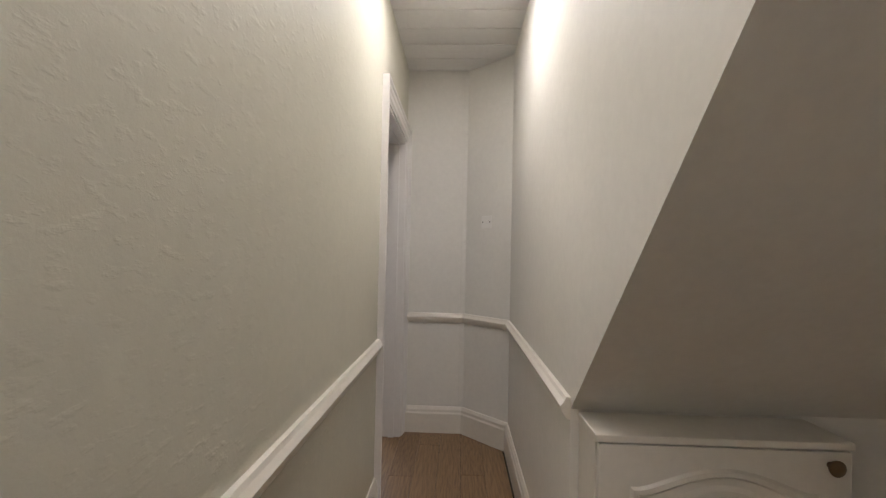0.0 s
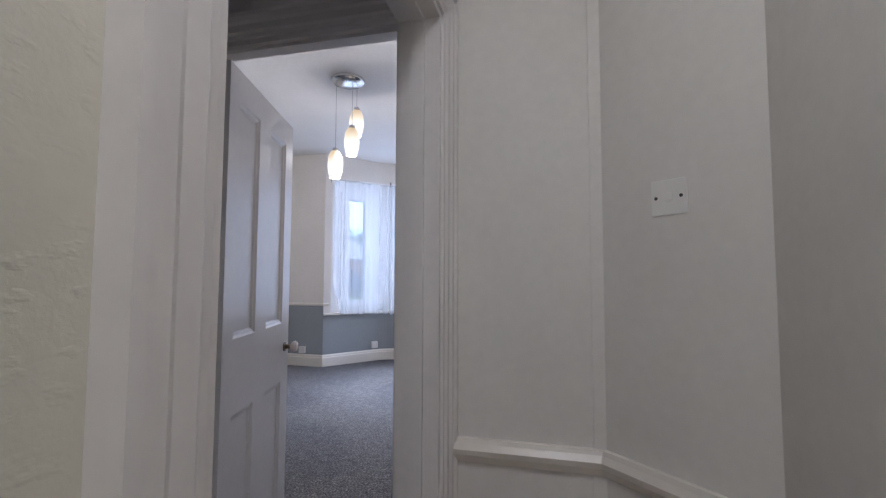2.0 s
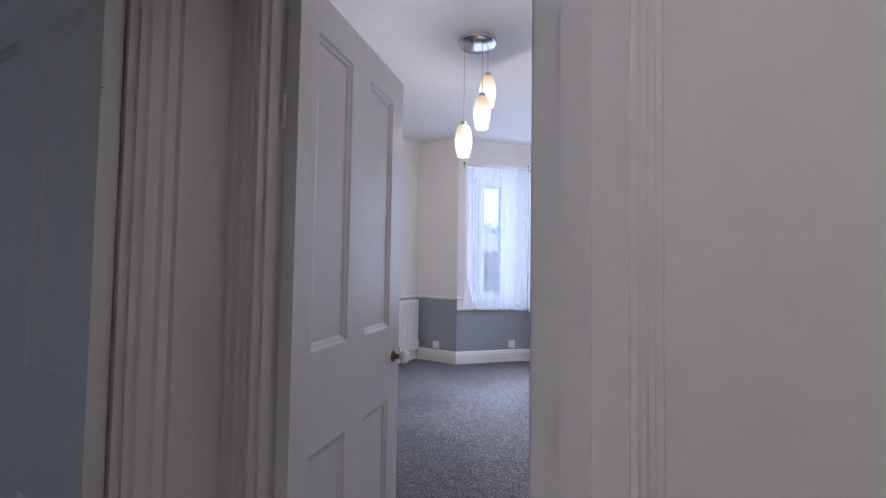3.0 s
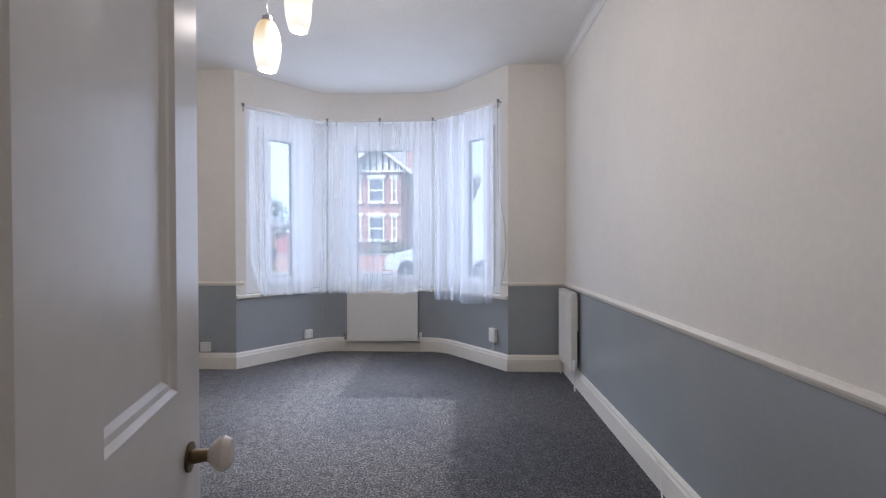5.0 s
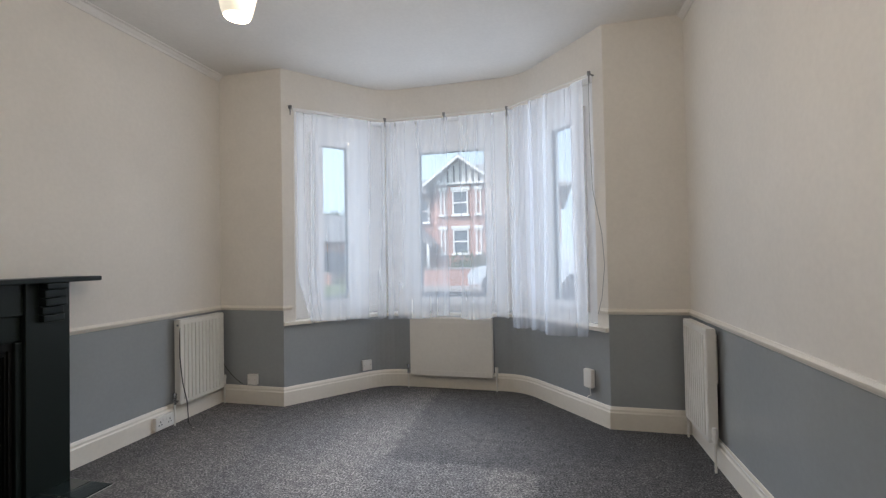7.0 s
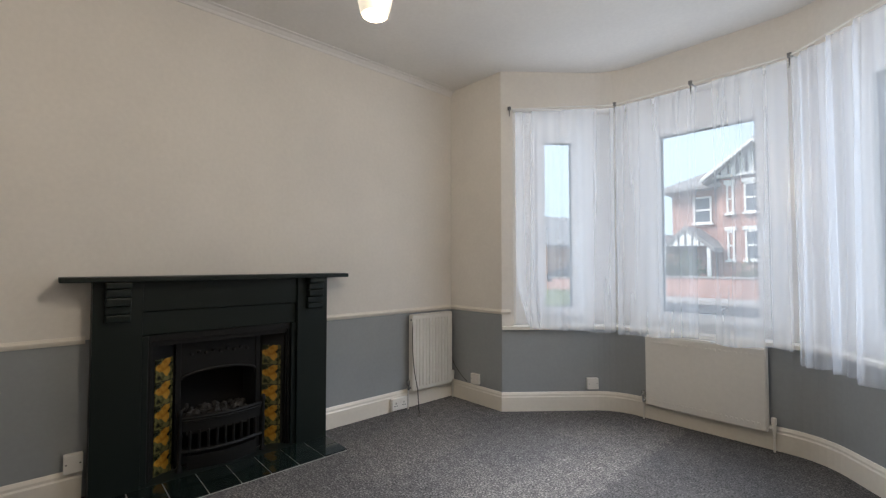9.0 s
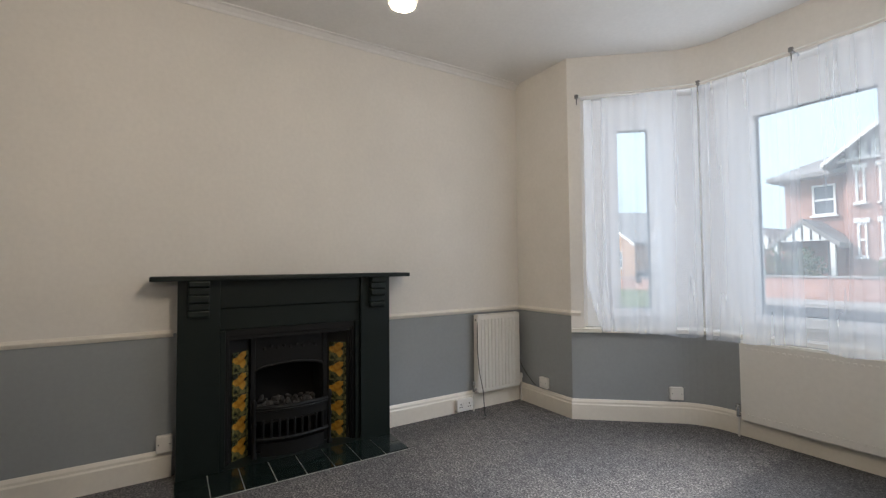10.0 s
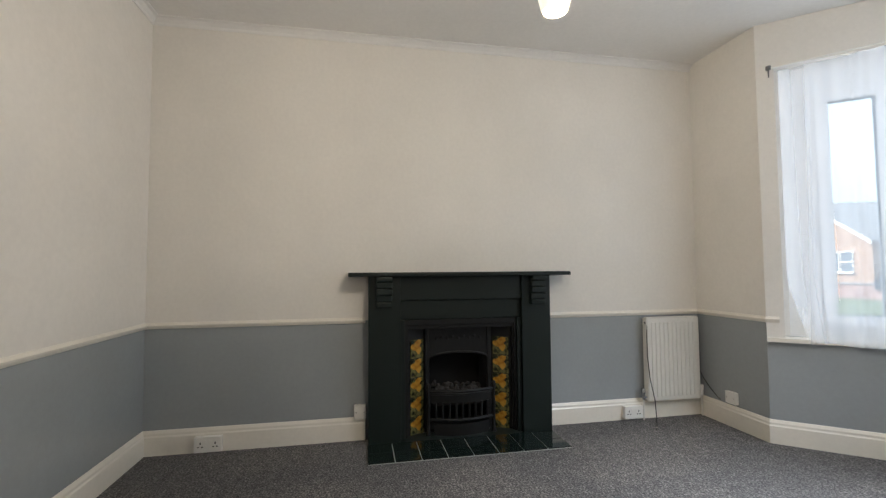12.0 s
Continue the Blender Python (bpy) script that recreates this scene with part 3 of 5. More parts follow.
def panel_door(name, place, turn, label, knob_mat, width=0.82, height=2.03):
    """A four panel door hung along its own +x from the hinge, front face at y=0, leaf towards +y."""
    root = thing(name, place, label, "door", turn=turn)
    t, st, mid = 0.04, 0.105, 0.12
    rows = ((0.20, 0.80), (1.08, height - 0.115))
    cols = ((0.085, (width - mid) / 2 - 0.015), ((width + mid) / 2 - 0.015, width - st))
    bm = bmesh.new()
    for x0, x1 in ((0, 0.085), (width - st, width), (cols[0][1], cols[1][0])):
        box(bm, x0, x1, 0, t, 0.008, height)
    for x0, x1 in cols:
        for z0, z1 in ((0.008, rows[0][0]), (rows[0][1], rows[1][0]), (rows[1][1], height)):
            box(bm, x0, x1, 0, t, z0, z1)
    part("leaf", bm, DOOR_WHITE, root)
    for x0, x1 in cols:
        for z0, z1 in rows:
            bm = bmesh.new()
            box(bm, x0 - 0.001, x1 + 0.001, 0.014, t - 0.014, z0 - 0.001, z1 + 0.001)
            for depth, way in ((0.0, 1), (t, -1)):
                prof = [(0, 0.0), (0.006, 0.0), (0.014, 0.006), (0.022, 0.008), (0.03, 0.014), (0, 0.014)]
                loops = []
                for inset, d in prof:
                    yy = depth + way * d
                    loops.append([bm.verts.new(p) for p in ((x0 + inset, yy, z0 + inset), (x1 - inset, yy, z0 + inset), (x1 - inset, yy, z1 - inset), (x0 + inset, yy, z1 - inset))])
                for r, s in zip(loops, loops[1:]):
                    for j in range(4):
                        bm.faces.new((r[j], r[(j + 1) % 4], s[(j + 1) % 4], s[j]))
            part("panel", bm, DOOR_WHITE, root)
    for way in (-1, 1):
        y0 = 0 if way < 0 else t
        knob = [(0.024, 0), (0.024, 0.004), (0.012, 0.006), (0.010, 0.03), (0.016, 0.034), (0.027, 0.045), (0.029, 0.055), (0.022, 0.066), (0.008, 0.07)]
        bm = bmesh.new()
        lathe(bm, [(r, way * h) for r, h in knob[:4]], (width - 0.06, y0, 0.96), "y", 20)
        rose = part("knob_rose", bm, BRASS, root, "aged brass knob rose", True)
        bm = bmesh.new()
        lathe(bm, [(r, way * h) for r, h in knob[3:]], (width - 0.06, y0, 0.96), "y", 20)
        part("knob", bm, knob_mat, root, "round door knob", True)
    for z in (0.25, 1.75):
        bm = bmesh.new()
        lathe(bm, [(0.006, -0.045), (0.006, 0.045)], (-0.006, t, z), "z", 10)
        part("hinge", bm, DOOR_WHITE, root, "painted steel hinge")
    return root


# front room door, swung past square into the room; middle room door, open into the dark room
panel_door("door_front_room", (2.765, 1.887, 0.0), 106.0, "white panelled door with a pale knob, open into the front room", PORCELAIN, 0.77, 2.14)
panel_door("door_middle_room", (2.608, 1.538, 0.0), 184, "white panelled door with a dark knob, open into the dim middle room", BRASS, 0.76)
# ---- radiators ----
def radiator(name, place, turn, width, height, label, flutes=True):
    """Panel radiator; local x along the wall, y away from it, z=0 at its lower edge."""
    root = thing(name, place, label, "radiator", "white panel radiators", turn)
    w, h, y0, y1 = width, height, 0.045, 0.095
    bm = bmesh.new()
    box(bm, -w / 2, w / 2, y0, y1 - 0.008, 0, h, 0, 0.008)
    if flutes:
        n = round((w - 0.06) / 0.04)
        step = (w - 0.06) / n
        for i in range(n):
            x = -w / 2 + 0.03 + i * step
            box(bm, x + 0.006, x + step - 0.006, y1 - 0.012, y1, 0.035, h - 0.035, 0, 0.005)
    else:
        box(bm, -w / 2 + 0.004, w / 2 - 0.004, y1 - 0.012, y1 - 0.002, 0.006, h - 0.006, 0, 0.004)
        n = round((w - 0.06) / 0.034)
        for i in range(n):
            x = -w / 2 + 0.03 + (i + 0.5) * (w - 0.06) / n
            for z in (0.045, h - 0.06):
                box(bm, x - 0.009, x + 0.009, y1 - 0.006, y1 + 0.0015, z, z + 0.016, 0, 0.003)
    part("panel", bm, ENAMEL, root)
    bm = bmesh.new()
    box(bm, -w / 2 + 0.004, w / 2 - 0.004, 0.03, y1 - 0.01, h, h + 0.006, 0, 0.002)
    part("top_grille", bm, ENAMEL, root)
    for s in (-1, 1):
        bm = bmesh.new()
        box(bm, s * (w / 2), s * (w / 2 + 0.004), 0.03, y1 - 0.012, 0.02, h, 0)
        part("side_panel", bm, ENAMEL, root)
        x = s * (w / 2 + 0.035)
        bm = bmesh.new()
        tube(bm, [(s * w / 2, 0.06, 0.03), (x, 0.06, 0.03)], 0.011)
        lathe(bm, [(0.013, 0.0), (0.013, 0.045), (0.017, 0.047), (0.017, 0.085), (0.014, 0.092)], (x, 0.06, 0.015), "z", 14)
        part("valve", bm, PLASTIC if s < 0 else CHROME, root, "radiator valve", True)
        bm = bmesh.new()
        tube(bm, [(x, 0.06, 0.02), (x, 0.06, -place[2] + 0.001)], 0.0075)
        part("pipe", bm, ENAMEL, root, "white painted pipe")
        bm = bmesh.new()
        lathe(bm, [(0.01, 0), (0.01, 0.008)], (s * (w / 2), 0.065, h - 0.04), "x", 10)
        part("bleed_plug", bm, CHROME, root)
        bm = bmesh.new()
        box(bm, s * w * 0.32 - 0.02, s * w * 0.32 + 0.02, 0.0, y0, h * 0.5, h - 0.04)
        part("bracket", bm, ENAMEL, root)
    return root


radiator("radiator", (2.10, 7.19, 0.135), 180, 0.85, 0.595, "wide flat white radiator under the bay window", False)
radiator("radiator", (0.0, 6.06, 0.16), -90, 0.50, 0.70, "narrow ribbed white radiator with a loose cable behind")
radiator("radiator", (W, 6.04, 0.165), 90, 0.47, 0.70, "narrow ribbed white radiator beside the bay")

# ---- curtains ----
TRACK = [(0.76, 6.43), (1.46, 7.04), (2.72, 7.04), (3.42, 6.42)]
TZ = 2.785


def voile(name, a, b, z0, label, folds, depth, seed, pull=0.0, cloth=VOILE):
    """A sheer curtain between two points of the track: uneven soft folds that deepen towards the hem; pull draws its first edge aside below."""
    bm = bmesh.new()
    a, b = Vector(a), Vector(b)
    u = (b - a).normalized()
    n = Vector((-u.y, u.x))
    cols, rows = 480, 36
    rnd = random.Random(seed)
    gathers = [(rnd.random(), rnd.uniform(0.012, 0.05), rnd.uniform(-1, 1), rnd.uniform(-0.03, 0.03)) for _ in range(folds)]
    hems = [(rnd.uniform(3, 16), rnd.uniform(0, 6.3), rnd.uniform(0.004, 0.012)) for _ in range(4)]
    pleats = [(rnd.random(), rnd.uniform(0.010, 0.018), rnd.uniform(-0.03, 0.03), rnd.uniform(0.5, 1.0)) for _ in range(folds * 2 // 3)]
    grid = []
    for r in range(rows + 1):
        v = r / rows
        line = []
        for c in range(cols + 1):
            s = c / cols
            off = 0.25 * depth * math.sin(5 * s + v)
            for at, wide, tall, drift in gathers:
                d = (s - at - drift * v) / wide
                if abs(d) < 3:
                    off += depth * tall * (0.45 + 0.55 * v) * math.exp(-d * d)
            z = TZ - 0.03 - v * (TZ - 0.03 - z0 + sum(h * math.sin(f * s + p) for f, p, h in hems))
            lap = 0.0
            for at, wide, drift, reach in pleats:
                d = (s - at - drift * v) / wide
                if abs(d) < 3:
                    fold = reach * math.exp(-d * d) * (0.75 + 0.25 * math.cos(2.5 * v))
                    lap -= 1.5 * wide * d * fold
                    off += 0.012 * fold
            q = s + lap + pull * max(0, v - 0.76) ** 1.2 * (1 - s) ** 5
            p = a + (b - a) * q + n * off
            line.append(bm.verts.new((p.x, p.y, z)))
        grid.append(line)
    for r0, r1 in zip(grid, grid[1:]):
        for c in range(cols):
            bm.faces.new((r0[c], r0[c + 1], r1[c + 1], r1[c]))
    ob = mesh_object(name, bm, cloth, True)
    return tagged(ob, label, "curtain", "voile curtains in the bay")


voile("voile_curtain", (0.79, 6.455), (1.46, 7.03), 0.745, "sheer white voile curtain with its lower corner pulled aside", 10, 0.028, 11, 0.75)
voile("voile_curtain", (1.47, 7.03), (2.71, 7.03), 0.735, "sheer white voile curtain hung across the front window", 18, 0.028, 12)
voile("voile_curtain", (2.73, 7.02), (3.39, 6.445), 0.67, "gathered sheer white voile curtain in deep folds", 26, 0.045, 13, 0.0, VOILE_FULL)

STEEL = material("dull_steel", (0.22, 0.22, 0.22), 0.4, 0.8)
rail = thing("curtain_wire", (TRACK[1][0], TRACK[1][1], TZ), "thin white curtain rail round the bay on small metal brackets", "curtain rail")
bm = bmesh.new()
for p, q in zip(TRACK, TRACK[1:]):
    p, q = [(k[0] - TRACK[1][0], k[1] - TRACK[1][1], 0) for k in (p, q)]
    tube(bm, [p, q], 0.006)
part("rod", bm, PLASTIC, rail)
for i, (x, y) in enumerate([(0.75, 6.42), (1.46, 7.04), (2.09, 7.04), (2.72, 7.04), (3.43, 6.41)]):
    nx, ny = ((-0.66, 0.75), (-0.35, 0.94), (0, 1), (0.35, 0.94), (0.66, 0.75))[i]
    x0, y0 = x - TRACK[1][0], y - TRACK[1][1]
    bm = bmesh.new()
    tube(bm, [(x0, y0, 0.0), (x0 + nx * 0.13, y0 + ny * 0.13, 0.0)], 0.007)
    box(bm, x0 - 0.013, x0 + 0.013, y0 - 0.012, y0 + 0.012, -0.012, 0.02, 0, 0.003)
    tube(bm, [(x0, y0, -0.01), (x0, y0, -0.07)], [0.006, 0.004])
    part("bracket", bm, STEEL, rail, "small grey metal bracket")

# ---- pendant light ----
PX, PY = 2.11, 4.17
pendant = thing("pendant_light", (PX, PY, H), "chrome ceiling light with three hanging glowing glass shades", "ceiling light")
bm = bmesh.new()
lathe(bm, [(0.15, 0), (0.155, -0.006), (0.15, -0.025), (0.135, -0.036), (0.02, -0.04)], (0, 0, 0), "z", 40)
part("rose", bm, CHROME, pendant, "round chrome ceiling plate", True)
OPAL = opal_material()
for x, y, z in ((-0.07, -0.085, 2.325 - H), (0.10, -0.105, 2.515 - H), (0.07, 0.05, 2.74 - H)):
    bm = bmesh.new()
    tube(bm, [(x, y, -0.035), (x, y, z + 0.155)], 0.0025, 6)
    part("cord", bm, CHROME, pendant)
    bm = bmesh.new()
    lathe(bm, [(0.006, 0.165), (0.024, 0.155), (0.026, 0.135), (0.034, 0.128)], (x, y, z), "z", 20)
    part("cap", bm, CHROME, pendant, "", True)
    bm = bmesh.new()
    lathe(bm, [(0.030, 0.13), (0.045, 0.115), (0.060, 0.075), (0.068, 0.015), (0.064, -0.045), (0.053, -0.095), (0.046, -0.116), (0.042, -0.118), (0.043, -0.110), (0.051, -0.09), (0.060, -0.045), (0.064, 0.015)], (x, y, z), "z", 28)
    part("shade", bm, OPAL, pendant, "glowing oval opal glass shade", True)
    bulb = new("bulb_light", bpy.data.lights.new("bulb_light", "POINT"))
    bulb.data.energy, bulb.data.color, bulb.data.shadow_soft_size = BULB, (1.0, 0.84, 0.62), 0.03
    bulb.location = (PX + x, PY + y, H + z - 0.15)

# hall ceiling light
hall_light = thing("hall_light", (3.99, 0.45, HALL_H), "flat white glowing panel light on the hall ceiling", "ceiling light")
bm = bmesh.new()
box(bm, -0.15, 0.15, -0.3, 0.3, -0.03, 0, 0, 0.004)
part("casing", bm, PLASTIC, hall_light)
bm = bmesh.new()
box(bm, -0.135, 0.135, -0.285, 0.285, -0.036, -0.0305)
part("diffuser", bm, glowing("hall_glow", (1.0, 0.90, 0.72), HALL_GLOW), hall_light, "glowing diffuser")
# unseen second fitting behind the camera's start, added to brighten the space below the stairs
copy_thing(hall_light, pose(3.99, -1.55, HALL_H))
# ---- fireplace ----
SLATE = material("black_slate", (0.009, 0.014, 0.012), 0.38, 0, 0.3)
bump(SLATE, noise_of(SLATE, 18, 5), 0.15, 0.003)
IRON = material("cast_iron", (0.009, 0.009, 0.0085), 0.5, 0.2, 0.35)
bump(IRON, noise_of(IRON, 90, 4), 0.3, 0.002)
SOOT = material("soot", (0.008, 0.0075, 0.007), 0.95)
ASH = paint("ash_coal", (0.06, 0.055, 0.05), 0.95, 0.8, 60, 0.4)
GLAZE = material("black_glaze", (0.008, 0.014, 0.012), 0.10)
GROUT = paint("grey_grout", (0.42, 0.42, 0.39), 0.9, 0.4, 80)


def flower_tile_material():
    m = material("flower_tile", (0.5, 0.25, 0.02), 0.22)
    t = m.node_tree
    sep = t.nodes.new("ShaderNodeSeparateXYZ")
    t.links.new(coords(m), sep.inputs[0])

    def math_node(kind, a, b=0.0, c=0.0):
        n = t.nodes.new("ShaderNodeMath")
        n.operation = kind
        for slot, value in enumerate((a, b, c)):
            if isinstance(value, (int, float)):
                n.inputs[slot].default_value = value
            else:
                t.links.new(value, n.inputs[slot])
        return n.outputs[0]
    x, z = sep.outputs[0], sep.outputs[2]
    u, v = math_node("DIVIDE", x, 0.065), math_node("DIVIDE", math_node("SUBTRACT", z, 0.02), 0.062)
    r = math_node("SQRT", math_node("ADD", math_node("MULTIPLY", u, u), math_node("MULTIPLY", v, v)))
    a = math_node("ARCTAN2", v, u)
    petal = math_node("MULTIPLY_ADD", math_node("COSINE", math_node("MULTIPLY", a, 3.0)), 0.22, 0.78)
    wobble = math_node("MULTIPLY_ADD", noise_of(m, 38, 4), 0.9, -0.45)
    inside = math_node("GREATER_THAN", math_node("ADD", petal, wobble), r)
    ground = ramp(m, noise_of(m, 28, 4), [(0.42, (0.018, 0.022, 0.010)), (0.58, (0.14, 0.13, 0.045))])
    gold = ramp(m, noise_of(m, 30, 3), [(0.3, (0.26, 0.11, 0.012)), (0.65, (0.48, 0.25, 0.03))])
    colour_by(m, blend(m, ground, gold, inside))
    bump(m, inside, 0.3, 0.002)
    return m


FLOWER = flower_tile_material()
FY0, FY1, FT = 3.46, 4.905, 1.27
FC, hw = (FY0 + FY1) / 2, (FY1 - FY0) / 2
# local axes: x along the wall (north), y away from it into the chimney, z up
fp = thing("fireplace", (0.0, FC, 0), "black slate fireplace with cast iron insert and yellow flower tiles", "fireplace", turn=90)
PW = 0.24
for s in (-1, 1):
    bm = bmesh.new()
    a, b = sorted((s * hw, s * (hw - PW)))
    box(bm, a, b, -0.14, -0.002, 0, FT - 0.03, 0, 0.004)
    part("pilaster", bm, SLATE, fp)
    bm = bmesh.new()
    c = s * (hw - 0.115)
    for k, (z0, z1, d) in enumerate(((1.20, FT - 0.03, 0.075), (1.15, 1.20, 0.055), (1.10, 1.15, 0.062), (1.05, 1.10, 0.035), (1.005, 1.05, 0.042))):
        box(bm, c - 0.06, c + 0.06, -0.14 - d, -0.139, z0 + 0.002, z1 - 0.002, 0, 0.008)
    part("corbel", bm, SLATE, fp, "stepped black corbel")
    bm = bmesh.new()
    a, b = sorted((s * (hw - PW), s * (hw - PW - 0.035)))
    box(bm, a, b, -0.115, -0.002, 0, 0.905, 0, 0.006)
    part("slip", bm, SLATE, fp)
bm = bmesh.new()
box(bm, -hw + PW, hw - PW, -0.12, -0.002, 1.055, FT - 0.03, 0, 0.004)
box(bm, -hw + PW, hw - PW, -0.10, -0.002, 0.905, 1.055, 0, 0.006)
part("frieze", bm, SLATE, fp)
bm = bmesh.new()
box(bm, -0.87, 0.87, -0.215, -0.002, FT - 0.03, FT, 0, 0.006)
part("mantel_shelf", bm, SLATE, fp, "thin black mantel shelf")

iw = hw - PW - 0.035                             # half width of the insert
bm = bmesh.new()
box(bm, -iw, iw, -0.09, -0.06, 0.86, 0.905, 0, 0.004)
for s in (-1, 1):
    a, b = sorted((s * iw, s * (iw - 0.018)))
    box(bm, a, b, -0.09, -0.06, 0, 0.86, 0, 0.004)
    a, b = sorted((s * (iw - 0.018), s * (iw - 0.028)))
    box(bm, a, b, -0.075, -0.05, 0, 0.84, 0, 0.003)
box(bm, -iw + 0.018, iw - 0.018, -0.075, -0.05, 0.83, 0.86, 0, 0.003)
part("insert_frame", bm, IRON, fp, "cast iron insert frame")
# splayed tile cheeks
tx0, tx1, td = iw - 0.03, iw - 0.172, 0.10
TILE = 0.148
for s in (-1, 1):
    p0, p1 = Vector((s * tx0, -0.05)), Vector((s * tx1, -0.05 + td))
    u = (p1 - p0).normalized()
    bm = bmesh.new()
    q = [p0, p1, p1 + Vector((s * 0.02, 0.02)), p0 + Vector((s * 0.02, 0.02))]
    prism(bm, [(v.x, v.y) for v in q], 0.0, 0.83)
    part("cheek", bm, IRON, fp)
    mid = (p0 + p1) / 2
    n = Vector((-u.y, u.x)) if (Vector((-u.y, u.x))).y < 0 else Vector((u.y, -u.x))
    shared = None
    for k in range(5):
        if shared is None:
            bm = bmesh.new()
            box(bm, -0.066, 0.066, -0.004, 0.004, -TILE / 2 + 0.002, TILE / 2 - 0.002, 0, 0.0015)
            tile = part("tile", bm, FLOWER, fp, "glazed tile with a yellow flower")
            shared = tile.data
        else:
            tile = new("tile", shared)
            tile.parent = fp
        tile.matrix_local = Matrix.Translation((mid.x + n.x * 0.004, mid.y + n.y * 0.004, 0.075 + TILE * k)) @ Matrix.Rotation(math.atan2(u.y * s, u.x * s) + (0 if s > 0 else 0), 4, "Z")
    bm = bmesh.new()
    a, b = sorted((s * tx1, s * (tx1 - 0.035)))
    box(bm, a, b, 0.03, 0.07, 0, 0.83, 0, 0.008)
    part("cheek_bead", bm, IRON, fp)
# hood with an arched lower edge, firebox behind
ix = tx1 - 0.035
bm = bmesh.new()
arc = [(-ix, 0.83), (ix, 0.83), (ix, 0.575)] + [(ix * math.cos(a), 0.575 + 0.05 * math.sin(a)) for a in [math.pi * k / 16 for k in range(1, 16)]] + [(-ix, 0.575)]
fr, bk = [bm.verts.new((x, 0.04, z)) for x, z in arc], [bm.verts.new((x, 0.075, z)) for x, z in arc]
for i in range(len(arc)):
    bm.faces.new((fr[i], fr[(i + 1) % len(arc)], bk[(i + 1) % len(arc)], bk[i]))
bm.faces.new(fr), bm.faces.new(bk[::-1])
bmesh.ops.triangulate(bm, faces=[f for f in bm.faces if len(f.verts) > 4])
for k in range(9):
    x = -ix * 0.75 + k * ix * 1.5 / 8
    lathe(bm, [(0.012, 0.036), (0.008, 0.03)], (x, 0, 0.735 + 0.012 * (k % 2)), "y", 8)
part("hood", bm, IRON, fp, "cast iron hood with raised ornament")
bm = bmesh.new()
tube(bm, [(-ix * math.cos(math.pi * k / 16), 0.034, 0.575 + 0.05 * math.sin(math.pi * k / 16)) for k in range(17)], 0.009)
part("hood_rim", bm, IRON, fp)
bm = bmesh.new()
box(bm, -ix, ix, 0.30, 0.32, 0, 0.83)
for s in (-1, 1):
    box(bm, s * ix, s * (ix + 0.015), 0.07, 0.32, 0, 0.83)
box(bm, -ix, ix, 0.075, 0.30, 0.80, 0.83)
box(bm, -ix, ix, 0.03, 0.30, 0.004, 0.02)
part("firebox", bm, SOOT, fp, "sooty black firebox")
bm = bmesh.new()
rnd = random.Random(4)
for _ in range(70):
    c = Vector((rnd.uniform(-ix * 0.8, ix * 0.8), rnd.uniform(0.06, 0.24), rnd.uniform(0.27, 0.33)))
    bmesh.ops.create_icosphere(bm, subdivisions=1, radius=rnd.uniform(0.02, 0.035), matrix=Matrix.Translation(c) @ Euler((rnd.random() * 6, rnd.random() * 6, 0)).to_matrix().to_4x4() @ Matrix.Diagonal((1, 0.8, 0.6, 1)))
box(bm, -ix * 0.85, ix * 0.85, 0.03, 0.26, 0.20, 0.285)
tagged(part("coal_bed", bm, ASH, fp, "pale grey ash and coals"), kind="stuff")
# basket front
gw = ix + 0.01
bow = lambda x: -0.06 - 0.05 * math.cos(x / gw * math.pi / 2)
xs = [gw * (-1 + k / 8) for k in range(17)]
for z, r in ((0.345, 0.014), (0.325, 0.009), (0.13, 0.014)):
    bm = bmesh.new()
    tube(bm, [(x, bow(x), z) for x in xs], r)
    part("grate_rail", bm, IRON, fp)
bm = bmesh.new()
sweep(bm, [(0.0, 0.255), (0.0, 0.335), (-0.012, 0.335), (-0.012, 0.255)], [(x, bow(x)) for x in xs])
part("grate_plate", bm, IRON, fp)
for k in range(9):
    x = gw * (-0.82 + 1.64 * k / 8)
    bm = bmesh.new()
    tube(bm, [(x, bow(x), 0.13), (x, bow(x) - 0.006, 0.20), (x, bow(x), 0.26)], 0.009, 6)
    part("grate_bar", bm, IRON, fp)
bm = bmesh.new()
sweep(bm, [(0.01, 0.012), (0.01, 0.10), (-0.03, 0.10), (-0.03, 0.012)], [(x * 0.86, bow(x)) for x in xs])
part("ash_cover", bm, IRON, fp, "cast iron ash pan cover")
for s in (-1, 1):
    bm = bmesh.new()
    lathe(bm, [(0.020, 0), (0.020, 0.02), (0.012, 0.04), (0.013, 0.2), (0.018, 0.22), (0.011, 0.25), (0.012, 0.34), (0.020, 0.36), (0.014, 0.385), (0.004, 0.395)], (s * (gw + 0.012), -0.065, 0.012), "z", 12)
    part("grate_post", bm, IRON, fp, "", True)

